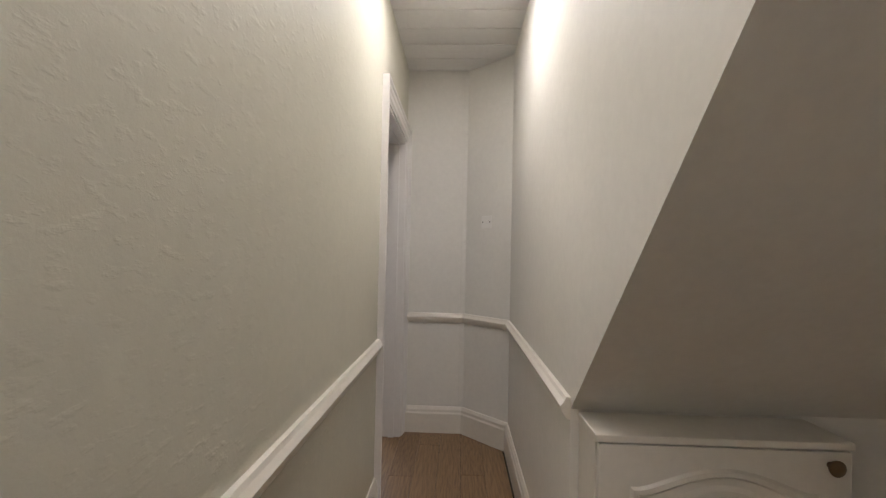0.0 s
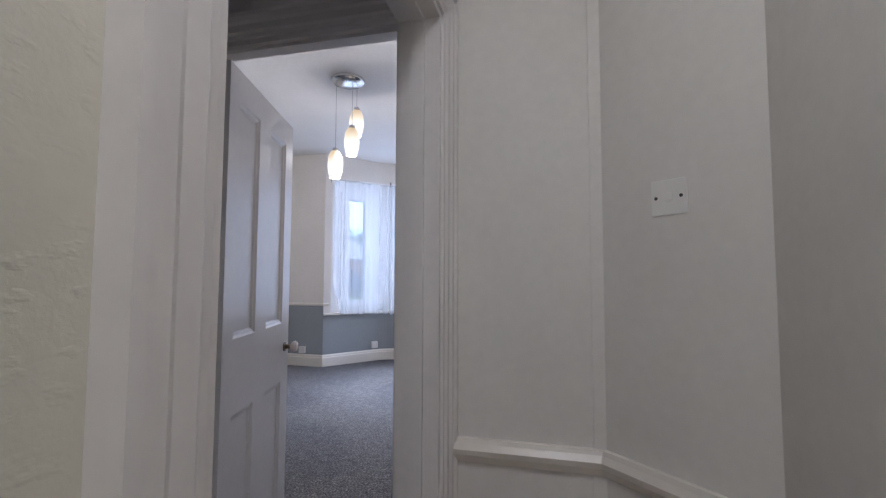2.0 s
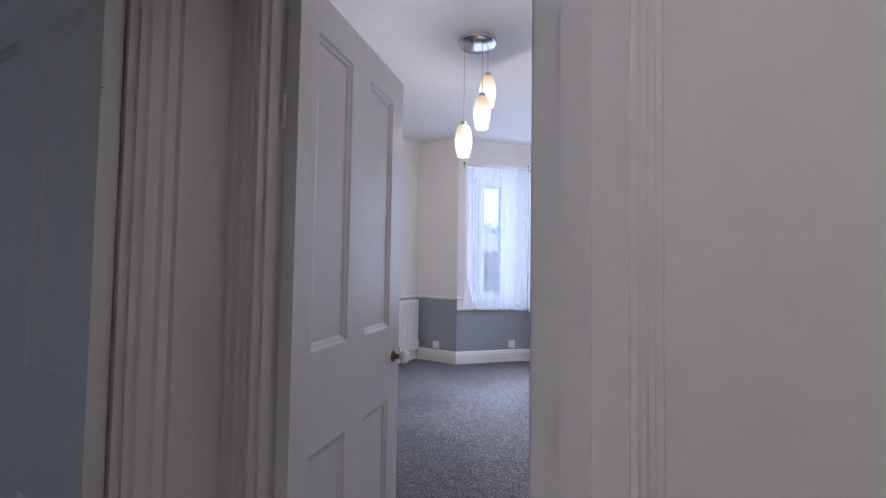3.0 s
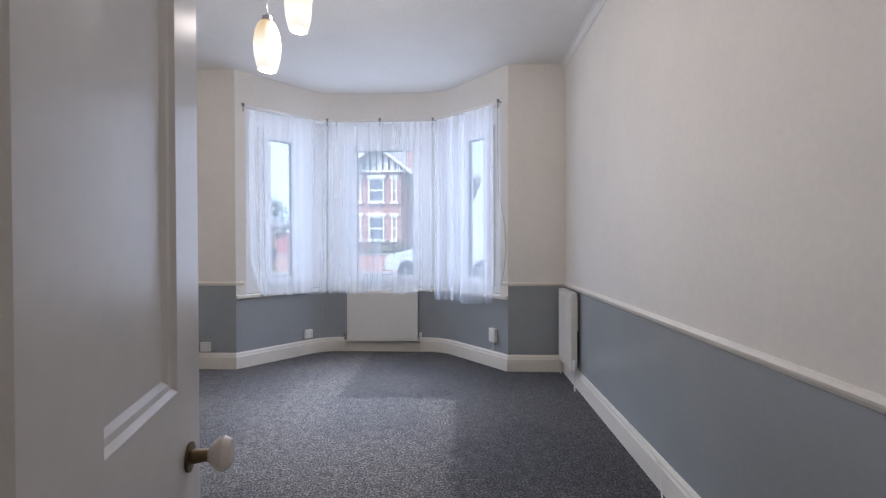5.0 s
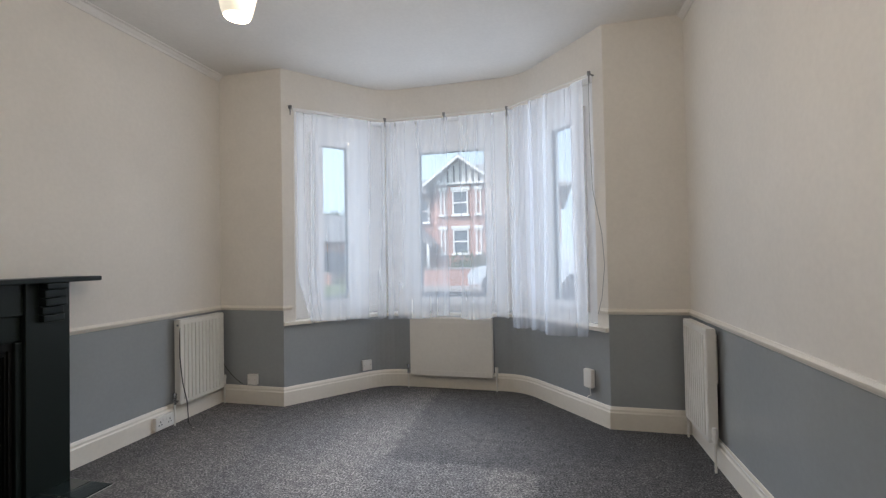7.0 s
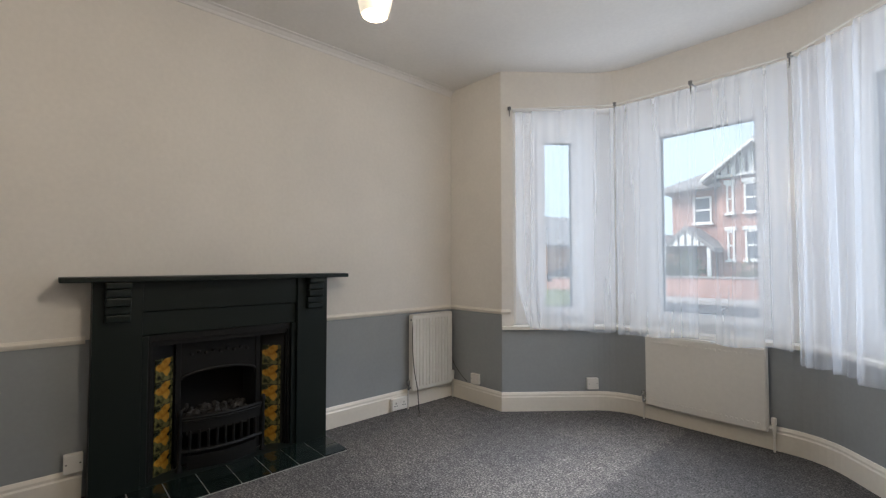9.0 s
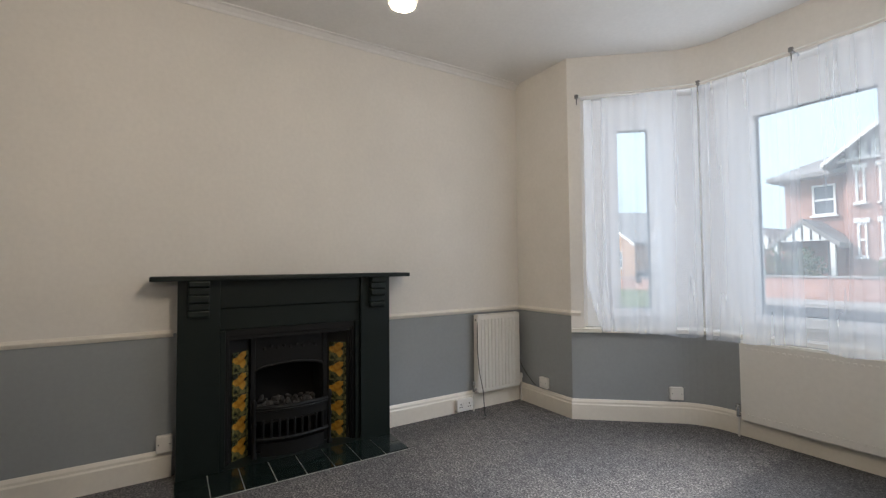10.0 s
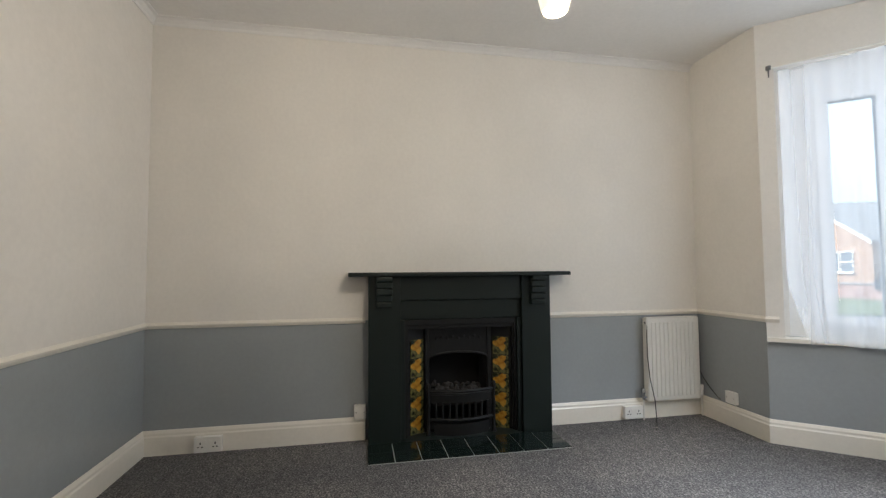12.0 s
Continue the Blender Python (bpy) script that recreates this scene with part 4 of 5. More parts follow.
# hearth of black tiles, flush with the carpet
hearth = thing("hearth", (0.155, FY0 - 0.01, 0), "flat hearth of glossy black tiles with pale grout", "hearth")
bm = bmesh.new()
box(bm, 0.002, 0.321, 0.002, 1.446, 0.001, 0.009)
part("bed", bm, GROUT, hearth)
bm = bmesh.new()
box(bm, -0.15, -0.001, 0.25, 1.21, 0.001, 0.012, 0, 0.002)
part("back_hearth", bm, SLATE, hearth, "black slate slab below the grate")
bm = bmesh.new()
box(bm, -0.0785, 0.0785, -0.088, 0.088, 0, 0.007, 0, 0.002)
first = None
for i in range(2):
    for j in range(8):
        if first is None:
            tile = part("tile", bm, GLAZE, hearth)
            first = tile.data
        else:
            tile = new("tile", first)
            tile.parent = hearth
        tile.location = (0.0815 + i * 0.162, 0.0906 + j * 0.1812, 0.006)

# ---- sockets and small fittings ----
def plate_holes(bm, cx, z, y, wide):
    for dx, dz, w, h in ((0, 0.018, 0.008, 0.014), (-0.012, -0.006, 0.012, 0.007), (0.012, -0.006, 0.012, 0.007)):
        box(bm, cx + dx - w / 2, cx + dx + w / 2, y - 0.001, y + 0.0006, z + dz - h / 2, z + dz + h / 2)


def socket(place, turn, width, label, depth=0.035, height=0.088, kind="double"):
    """A surface socket; local y points away from the wall, z is its middle."""
    root = thing("wall_socket", place, label, "socket", turn=turn)
    bm = bmesh.new()
    box(bm, -width / 2, width / 2, 0, depth - 0.009, -height / 2, height / 2, 0, 0.004)
    part("back_box", bm, PLASTIC, root)
    bm = bmesh.new()
    box(bm, -width / 2 - 0.001, width / 2 + 0.001, depth - 0.008, depth, -height / 2 - 0.001, height / 2 + 0.001, 0, 0.003)
    part("face_plate", bm, PLASTIC, root)
    if kind == "double":
        for cx in (-width * 0.27, width * 0.27):
            bm = bmesh.new()
            plate_holes(bm, cx, -0.008, depth, width)
            part("pin_holes", bm, DARK, root, "dark pin holes")
        for cx in (-0.016, 0.016):
            bm = bmesh.new()
            box(bm, cx - 0.008, cx + 0.008, depth, depth + 0.004, 0.012, 0.034, 0, 0.002)
            part("rocker", bm, PLASTIC, root)
    else:
        for cx in (-width * 0.36, width * 0.36):
            bm = bmesh.new()
            lathe(bm, [(0.004, 0), (0.004, 0.0012)], (cx, depth, 0), "y", 8)
            part("screw", bm, CHROME, root)
    return root


socket((0.022, 2.345, 0.066), -90, 0.18, "white double socket on the skirting board", 0.04, 0.105)
socket((0.022, 5.68, 0.07), -90, 0.165, "white double socket on the skirting beside the radiator", 0.04, 0.10)
socket((0.0, 3.40, 0.215), -90, 0.085, "small white outlet box beside the fireplace", 0.045, 0.10, "blank")
socket((0.36, Y1, 0.235), 180, 0.095, "small white outlet box on the grey wall", 0.035, 0.095, "blank")
splay = math.degrees(math.atan2(BAY[1][1] - BAY[0][1], BAY[1][0] - BAY[0][0]))
socket((1.215, 7.018, 0.245), 180 + splay, 0.10, "small white outlet box in the bay", 0.035, 0.10, "blank")

# plug-in unit with a cord on the bay's side wall
unit = thing("plug_unit", (3.405, 6.525, 0.345), "rounded white plug in unit with a short white cord", "plug", turn=180 - splay)
bm = bmesh.new()
box(bm, -0.045, 0.045, 0.004, 0.05, -0.075, 0.075, 0, 0.014)
part("case", bm, PLASTIC, unit, "", True)
bm = bmesh.new()
tube(bm, [(-0.01, 0.03, -0.07), (-0.01, 0.03, -0.10), (-0.015, 0.026, -0.13), (0.02, 0.026, -0.15), (0.03, 0.026, -0.165)], 0.003, 6)
part("cord", bm, PLASTIC, unit)

# loose black lead hanging by the west radiator
lead = thing("aerial_lead", (0.06, 5.81, 0), "thin black lead hanging down to the carpet", "cable")
bm = bmesh.new()
tube(bm, [(0.02, 0.0, 0.80), (0.025, -0.005, 0.55), (0.04, 0.005, 0.35), (0.06, 0.03, 0.18), (0.065, 0.035, 0.05), (0.08, 0.02, 0.008), (0.14, -0.01, 0.006), (0.20, -0.06, 0.006)], 0.004, 6)
part("wire", bm, CABLE, lead)
bm = bmesh.new()
tube(bm, [(0.20, -0.06, 0.008), (0.222, -0.078, 0.008)], 0.007, 8)
part("connector", bm, CHROME, lead, "small metal connector")
wire = thing("thin_lead", (0.03, 6.34, 0.2), "thin dark wire looped along the wall top of the skirting", "cable")
bm = bmesh.new()
tube(bm, [(0.0, 0.0, 0.22), (0.05, 0.015, 0.12), (0.12, 0.02, 0.05), (0.19, 0.02, 0.0), (0.22, 0.02, -0.01)], 0.003, 6)
part("wire", bm, CABLE, wire)

# white cable along the east skirting, looped on the carpet
lead = thing("white_cable", (W - 0.03, 5.75, 0), "thin white cable lying along the skirting and looped on the carpet", "cable")
bm = bmesh.new()
tube(bm, [(0, 0.0, 0.19), (-0.005, -0.12, 0.18), (-0.008, -0.4, 0.178), (-0.006, -0.8, 0.178), (-0.008, -1.3, 0.178), (-0.012, -1.55, 0.16), (-0.02, -1.62, 0.05), (-0.05, -1.7, 0.008), (-0.12, -1.85, 0.006), (-0.1, -2.0, 0.006), (-0.03, -2.0, 0.006), (-0.01, -1.88, 0.006)], 0.0035, 6)
part("wire", bm, PLASTIC, lead)

# pull cord beside the gathered curtain
cord = thing("pull_cord", (3.425, 6.40, 2.76), "thin grey cord hanging from the curtain rail", "cord")
bm = bmesh.new()
tube(bm, [(0.0, 0, 0), (0.0, -0.01, -0.5), (0.01, -0.015, -0.9), (0.07, -0.02, -1.25), (0.085, -0.02, -1.5), (0.06, -0.015, -1.75), (0.03, -0.01, -1.88)], 0.0025, 6)
part("string", bm, material("grey_string", (0.3, 0.3, 0.3), 0.8), cord)

# switch in the hall
switch = thing("light_switch", (4.208, 1.678, 1.525), "square white blank plate with two screws on the angled wall", "switch", turn=180 - 43)
bm = bmesh.new()
box(bm, -0.044, 0.044, 0.0, 0.009, -0.044, 0.044, 0, 0.003)
part("plate", bm, PLASTIC, switch)
for s in (-1, 1):
    bm = bmesh.new()
    lathe(bm, [(0.0045, 0), (0.0045, 0.001)], (s * 0.031, 0.009, 0), "y", 8)
    part("screw", bm, DARK, switch)
bm = bmesh.new()
lathe(bm, [(0.012, 0), (0.011, 0.0015), (0.004, 0.002)], (0, 0.009, 0), "y", 16)
part("centre_cap", bm, PLASTIC, switch)

# cupboard below the stairs
CX0, CX1, CYF, CYB, CZ = 4.385, 5.03, -0.235, SOFFIT_Y - 0.004, 0.825
cup = thing("cupboard", (CX0, CYF, 0), "low cream cupboard with an arched panel door and oval brass knob", "cupboard")
w, d = CX1 - CX0, CYB - CYF
bm = bmesh.new()
box(bm, 0, w, 0.02, d, 0, CZ - 0.02, 0, 0.002)
part("body", bm, GLOSS, cup)
bm = bmesh.new()
box(bm, -0.005, w + 0.005, -0.002, d, CZ - 0.02, CZ, 0, 0.004)
part("top", bm, GLOSS, cup)
bm = bmesh.new()
box(bm, 0.004, w - 0.004, -0.002, 0.018, 0.05, CZ - 0.024, 0, 0.003)
x0, x1, z0, z1, rise = 0.085, w - 0.085, 0.13, CZ - 0.13, 0.055


def arch_loop(inset, depth):
    pts = [(x0 + inset, z0 + inset), (x1 - inset, z0 + inset), (x1 - inset, z1 - inset)]
    for k in range(1, 24):
        s = k / 24
        x = x1 - inset - s * (x1 - x0 - 2 * inset)
        up = rise * (0.5 - 0.5 * math.cos(2 * math.pi * min(1, max(0, (s - 0.05) / 0.9)))) ** 0.6
        pts.append((x, z1 - inset + up))
    pts.append((x0 + inset, z1 - inset))
    return [bm.verts.new((x, depth, z)) for x, z in pts]


loops = [arch_loop(i, y) for i, y in ((0, -0.002), (0.006, -0.009), (0.018, -0.009), (0.026, 0.0), (0.04, -0.001), (0.055, -0.007))]
for r, s in zip(loops, loops[1:]):
    for j in range(len(r)):
        bm.faces.new((r[j], r[(j + 1) % len(r)], s[(j + 1) % len(r)], s[j]))
bm.faces.new(loops[-1])
door = part("door", bm, GLOSS, cup, "cream door with an arched raised panel")
bm = bmesh.new()
lathe(bm, [(0.008, 0), (0.007, -0.012), (0.019, -0.018), (0.021, -0.025), (0.012, -0.031)], (w - 0.06, -0.002, CZ - 0.055), "y", 18)
part("knob", bm, BRASS, door, "oval dark brass knob", True)
# ---- outside ----
GRASS = paint("grass", (0.12, 0.15, 0.06), 0.95, 0.8, 20, 0.4)
ASPHALT = paint("asphalt", (0.06, 0.06, 0.062), 0.9, 0.6, 60, 0.3)
PAVING = paint("concrete_paving", (0.32, 0.30, 0.28), 0.9, 0.4, 30, 0.2)
RENDER = paint("buff_brick", (0.42, 0.27, 0.18), 0.9, 0.4, 30, 0.15)
SLATES = paint("grey_roof_tile", (0.29, 0.275, 0.265), 0.85, 0.5, 20, 0.3)
TRIM = paint("white_trim", (0.80, 0.79, 0.77), 0.5, 0.1, 20, 0.05)
TIMBER = paint("dark_timber", (0.05, 0.04, 0.035), 0.7, 0.3, 20, 0.2)
DARK_GLASS = material("house_glass", (0.10, 0.12, 0.14), 0.08)
LEAF = paint("leaf_green", (0.085, 0.12, 0.045), 0.7, 0.3, 8, 0.5)


def brick_material():
    m = material("red_brick", (0.36, 0.14, 0.09), 0.9)
    n = m.node_tree.nodes.new("ShaderNodeTexBrick")
    n.inputs["Color1"].default_value, n.inputs["Color2"].default_value, n.inputs["Mortar"].default_value = (0.44, 0.25, 0.20, 1), (0.38, 0.21, 0.17, 1), (0.45, 0.40, 0.34, 1)
    n.inputs["Scale"].default_value, n.inputs["Mortar Size"].default_value = 4.4, 0.012
    mp = m.node_tree.nodes.new("ShaderNodeMapping")
    mp.inputs["Rotation"].default_value = (radians(90), 0, 0)
    m.node_tree.links.new(coords(m), mp.inputs[0])
    m.node_tree.links.new(mp.outputs[0], n.inputs["Vector"])
    soil = ramp(m, noise_of(m, 1.2, 4), [(0.3, (0.75, 0.75, 0.75)), (0.7, (1.1, 1.1, 1.1))])
    colour_by(m, blend(m, n.outputs["Color"], soil, 1.0, "MULTIPLY"))
    return m


BRICK = brick_material()
GZ = -0.06
FAR = 1.5                                       # the houses stand this much further off and larger than drawn


def set_far(ob):
    x, y, z = ob.location
    ob.location = (3.2 + FAR * (x - 3.2), 2.8 + FAR * (y - 2.8), 1.35 + FAR * (HZ - 1.35))
    ob.scale = (FAR, FAR, FAR)


HZ = -0.5
bm = bmesh.new()
box(bm, -600, 600, -600, 1200, GZ - 0.3, GZ)
structure("ground", bm, GRASS, "grass verge and level ground to the horizon")
bm = bmesh.new()
box(bm, -5.0, 80, 12.5, 20.0, GZ + 0.001, GZ + 0.006)
box(bm, -9.0, -5.0, -60, 13.8, GZ + 0.001, GZ + 0.006)
structure("road", bm, ASPHALT, "grey asphalt road bending in front of the house")
bm = bmesh.new()
box(bm, -5.0, 80, 10.8, 12.5, GZ + 0.001, GZ + 0.11)
box(bm, -5.0, 80, 20.0, 22.0, GZ + 0.001, GZ + 0.11)
structure("pavement", bm, PAVING, "pale concrete pavements with kerbs")


def gable_prism(bm, x0, x1, y0, y1, z0, z1, over=0.0):
    """A pitched roof with its ridge along y."""
    xm = (x0 + x1) / 2
    sl = (z1 - z0) / (xm - x0)
    pts = [(x0 - over, z0 - over * sl), (xm, z1), (x1 + over, z0 - over * sl), (x1 + over, z0 - over * sl - 0.14), (xm, z1 - 0.14), (x0 - over, z0 - over * sl - 0.14)]
    a, b = [bm.verts.new((x, y0, z)) for x, z in pts], [bm.verts.new((x, y1, z)) for x, z in pts]
    for i in range(6):
        bm.faces.new((a[i], a[(i + 1) % 6], b[(i + 1) % 6], b[i]))
    for q in (a, b[::-1]):
        bm.faces.new((q[0], q[1], q[4], q[5]))
        bm.faces.new((q[1], q[2], q[3], q[4]))


def house_window(root, x0, x1, y, z0, z1, sill=True, lintel=True, bars=1):
    f = 0.05
    bm = bmesh.new()
    for a, b, c, d in ((x0, x0 + f, z0, z1), (x1 - f, x1, z0, z1), (x0 + f, x1 - f, z1 - f, z1), (x0 + f, x1 - f, z0, z0 + f)):
        box(bm, a, b, y - 0.03, y + 0.06, c, d)
    for k in range(bars):
        z = z0 + (z1 - z0) * (k + 1) / (bars + 1)
        box(bm, x0 + f, x1 - f, y - 0.02, y + 0.05, z - 0.03, z + 0.03)
    win = part("window", bm, TRIM, root, "white framed sash window")
    bm = bmesh.new()
    box(bm, x0 + f, x1 - f, y + 0.01, y + 0.02, z0 + f, z1 - f)
    part("pane", bm, DARK_GLASS, win)
    if sill:
        bm = bmesh.new()
        box(bm, x0 - 0.05, x1 + 0.05, y - 0.1, y + 0.01, z0 - 0.06, z0, 0, 0.01)
        part("sill", bm, TRIM, win)
    if lintel:
        bm = bmesh.new()
        box(bm, x0 - 0.06, x1 + 0.06, y - 0.05, y + 0.01, z1 + 0.003, z1 + 0.13)
        part("lintel", bm, TRIM, win)


# red brick house across the road
HY = 19.0
house = thing("brick_house", (0, HY, HZ), "red brick house with half timbered gable and white sash windows", "house")
EZ = 4.15 - HZ
bm = bmesh.new()
box(bm, -2.7, 3.6, 0.6, 8, 0, EZ - 0.15)
part("wall", bm, BRICK, house)
bm = bmesh.new()
prism(bm, [(-1.3, 0.6), (-0.98, 0.0), (0.88, 0.0), (1.2, 0.6)], 0, EZ - 0.1)
part("bay_wall", bm, BRICK, house)
bm = bmesh.new()
x0, x1, ridge = -3.0, 4.0, EZ + 1.55
pts = [(x0, 0.1, EZ - 0.2), (x1, 0.1, EZ - 0.2), (x1, 8.4, EZ - 0.2), (x0, 8.4, EZ - 0.2)]
low = [bm.verts.new(p) for p in pts]
lo2 = [bm.verts.new((p[0], p[1], p[2] - 0.12)) for p in pts]
r0, r1 = bm.verts.new((-0.3, 4.2, ridge)), bm.verts.new((1.5, 4.2, ridge))
bm.faces.new((low[0], low[1], r1, r0)), bm.faces.new((low[1], low[2], r1)), bm.faces.new((low[2], low[3], r0, r1)), bm.faces.new((low[3], low[0], r0))
for i in range(4):
    bm.faces.new((low[i], lo2[i], lo2[(i + 1) % 4], low[(i + 1) % 4]))
bm.faces.new(lo2)
part("roof", bm, SLATES, house)
gx0, gx1, gz = -1.3, 1.2, 5.05 - HZ
bm = bmesh.new()
gable_prism(bm, gx0, gx1, -0.42, 4.0, EZ - 0.02, gz + 0.12, 0.12)
part("gable_roof", bm, SLATES, house)
bm = bmesh.new()
gm = (gx0 + gx1) / 2
a = [bm.verts.new(p) for p in ((gx0 + 0.1, -0.1, EZ - 0.02), (gx1 - 0.1, -0.1, EZ - 0.02), (gm, -0.1, gz - 0.02))]
b = [bm.verts.new((v.co.x, 0.5, v.co.z)) for v in a]
bm.faces.new(a), bm.faces.new(b[::-1])
for i in range(3):
    bm.faces.new((a[i], a[(i + 1) % 3], b[(i + 1) % 3], b[i]))
gable = part("gable", bm, TRIM, house, "white rendered gable")
for k in range(9):
    x = gx0 + 0.3 + k * (gx1 - gx0 - 0.6) / 8
    top = EZ + (gz - EZ) * (1 - abs(x - gm) / (gm - gx0)) - 0.1
    if top > EZ + 0.1:
        bm = bmesh.new()
        box(bm, x - 0.03, x + 0.03, -0.13, -0.1, EZ, top)
        part("stud", bm, TIMBER, gable, "dark timber stud")
for s in (-1, 1):
    bm = bmesh.new()
    xe = gx0 - 0.15 if s < 0 else gx1 + 0.15
    ze = EZ - 0.10
    p = [(xe, ze), (gm, gz + 0.06), (gm, gz - 0.05), (xe, ze - 0.11)]
    a, b = [bm.verts.new((x, -0.50, z)) for x, z in p], [bm.verts.new((x, -0.43, z)) for x, z in p]
    bm.faces.new(a), bm.faces.new(b[::-1])
    for i in range(4):
        bm.faces.new((a[i], a[(i + 1) % 4], b[(i + 1) % 4], b[i]))
    part("barge_board", bm, TRIM, house, "white barge board")
bm = bmesh.new()
box(bm, -1.3, 1.2, -0.16, -0.02, EZ - 0.08, EZ, 0, 0.01)
part("gable_band", bm, TRIM, house)
for dz in (0, -1.47):
    t1, t0 = 3.85 - HZ + dz, 2.93 - HZ + dz
    house_window(house, -0.38, 0.22, -0.02, t0, t1)
    house_window(house, -0.86, -0.66, 0.0, t0, t1)
    house_window(house, 0.50, 0.72, 0.0, t0, t1)
house_window(house, -2.0, -1.45, 0.58, 2.72 - HZ, 3.62 - HZ, True, False)
bm = bmesh.new()
box(bm, 0.95, 1.45, 1.2, 1.8, EZ, EZ + 1.4)
box(bm, 0.90, 1.50, 1.15, 1.85, EZ + 1.15, EZ + 1.3)
chim = part("chimney", bm, BRICK, house)
for x in (1.08, 1.32):
    bm = bmesh.new()
    lathe(bm, [(0.09, 0), (0.08, 0.25), (0.10, 0.28)], (x, 1.5, EZ + 1.4), "z", 10)
    part("chimney_pot", bm, BRICK, chim)
bm = bmesh.new()
gable_prism(bm, -2.5, -1.1, -0.9, 0.6, 1.95 - HZ, 2.55 - HZ, 0.12)
porch = part("porch_roof", bm, SLATES, house)
bm = bmesh.new()
pm = -1.8
a = [bm.verts.new(p) for p in ((-2.5, -0.86, 1.92 - HZ), (-1.1, -0.86, 1.92 - HZ), (pm, -0.86, 2.44 - HZ))]
b = [bm.verts.new((v.co.x, -0.76, v.co.z)) for v in a]
bm.faces.new(a), bm.faces.new(b[::-1])
for i in range(3):
    bm.faces.new((a[i], a[(i + 1) % 3], b[(i + 1) % 3], b[i]))
for k in range(5):
    box(bm, -2.2 + 0.2 * k - 0.02, -2.2 + 0.2 * k + 0.02, -0.875, -0.858, 1.95 - HZ, 2.1 - HZ + 0.25 * (1 - abs(k - 2) / 2), 1)
part("porch_gable", bm, [TRIM, TIMBER], house, "small half timbered porch gable")
for x in (-2.45, -1.15):
    bm = bmesh.new()
    box(bm, x - 0.05, x + 0.05, -0.85, -0.75, 0, 1.92 - HZ)
    part("porch_post", bm, TRIM, house)

set_far(house)
side = thing("side_garage", (-3.82, HY + 1.5, HZ), "low red building with a half timbered gable", "garage")
bm = bmesh.new()
box(bm, -0.9, 1.05, 0, 5, 0, 2.3)
part("wall", bm, BRICK, side)
bm = bmesh.new()
gable_prism(bm, -0.9, 1.05, -0.2, 5, 2.3, 3.05, 0.04)
part("roof", bm, SLATES, side)
bm = bmesh.new()
a = [bm.verts.new(p) for p in ((-0.85, -0.06, 2.3), (1.0, -0.06, 2.3), (0.075, -0.06, 2.92))]
b = [bm.verts.new((v.co.x, 0.0, v.co.z)) for v in a]
bm.faces.new(a), bm.faces.new(b[::-1])
for i in range(3):
    bm.faces.new((a[i], a[(i + 1) % 3], b[(i + 1) % 3], b[i]))
for k in range(7):
    x = -0.705 + 0.26 * k
    box(bm, x - 0.03, x + 0.03, -0.085, -0.058, 2.32, 2.36 + 0.46 * (1 - abs(x - 0.075) / 0.95), 1)
part("gable", bm, [TRIM, TIMBER], side, "half timbered gable")
bm = bmesh.new()
box(bm, -0.75, 0.9, -0.05, -0.005, 0.02, 2.1)
part("garage_door", bm, material("red_door", (0.35, 0.09, 0.08), 0.5), side, "red garage door")

set_far(side)

# bungalow further along
bung = thing("bungalow", (-17.4, 29.2, GZ), "buff brick bungalow with a grey tiled gable roof", "house", turn=-20)
bm = bmesh.new()
box(bm, -4.2, 4.2, 0, 8.5, 0, 2.75)
part("wall", bm, RENDER, bung)
bm = bmesh.new()
a = [bm.verts.new(p) for p in ((-4.2, 0.0, 2.75), (4.2, 0.0, 2.75), (0, 0.0, 4.95))]
b = [bm.verts.new((v.co.x, 0.2, v.co.z)) for v in a]
bm.faces.new(a), bm.faces.new(b[::-1])
for i in range(3):
    bm.faces.new((a[i], a[(i + 1) % 3], b[(i + 1) % 3], b[i]))
part("gable", bm, RENDER, bung)
bm = bmesh.new()
gable_prism(bm, -4.2, 4.2, -0.25, 8.8, 2.85, 5.1, 0.3)
part("roof", bm, SLATES, bung)
for s in (-1, 1):
    bm = bmesh.new()
    p = [(s * 4.55, 2.64), (0, 5.08), (0, 4.9), (s * 4.55, 2.46)]
    a, b = [bm.verts.new((x, -0.29, z)) for x, z in p], [bm.verts.new((x, -0.255, z)) for x, z in p]
    bm.faces.new(a), bm.faces.new(b[::-1])
    for i in range(4):
        bm.faces.new((a[i], a[(i + 1) % 4], b[(i + 1) % 4], b[i]))
    part("barge_board", bm, TRIM, bung, "white barge board")
house_window(bung, 0.4, 2.0, -0.02, 1.1, 2.2, True, False, 0)
house_window(bung, 2.1, 3.0, -0.02, 1.1, 2.2, True, False, 1)


def garden_wall(place, length, height, label):
    root = thing("garden_wall", place, label, "wall")
    bm = bmesh.new()
    box(bm, 0, length, 0, 0.22, 0, height)
    part("brickwork", bm, BRICK, root)
    bm = bmesh.new()
    box(bm, -0.02, length + 0.02, -0.04, 0.26, height, height + 0.07, 0, 0.01)
    part("coping", bm, PAVING, root)


garden_wall((-5.5, 22.1, GZ), 12.0, 0.85, "low red brick garden wall with a concrete coping")
garden_wall((-20.5, 24.6, GZ), 12.0, 0.62, "low brick garden wall beside the pavement")


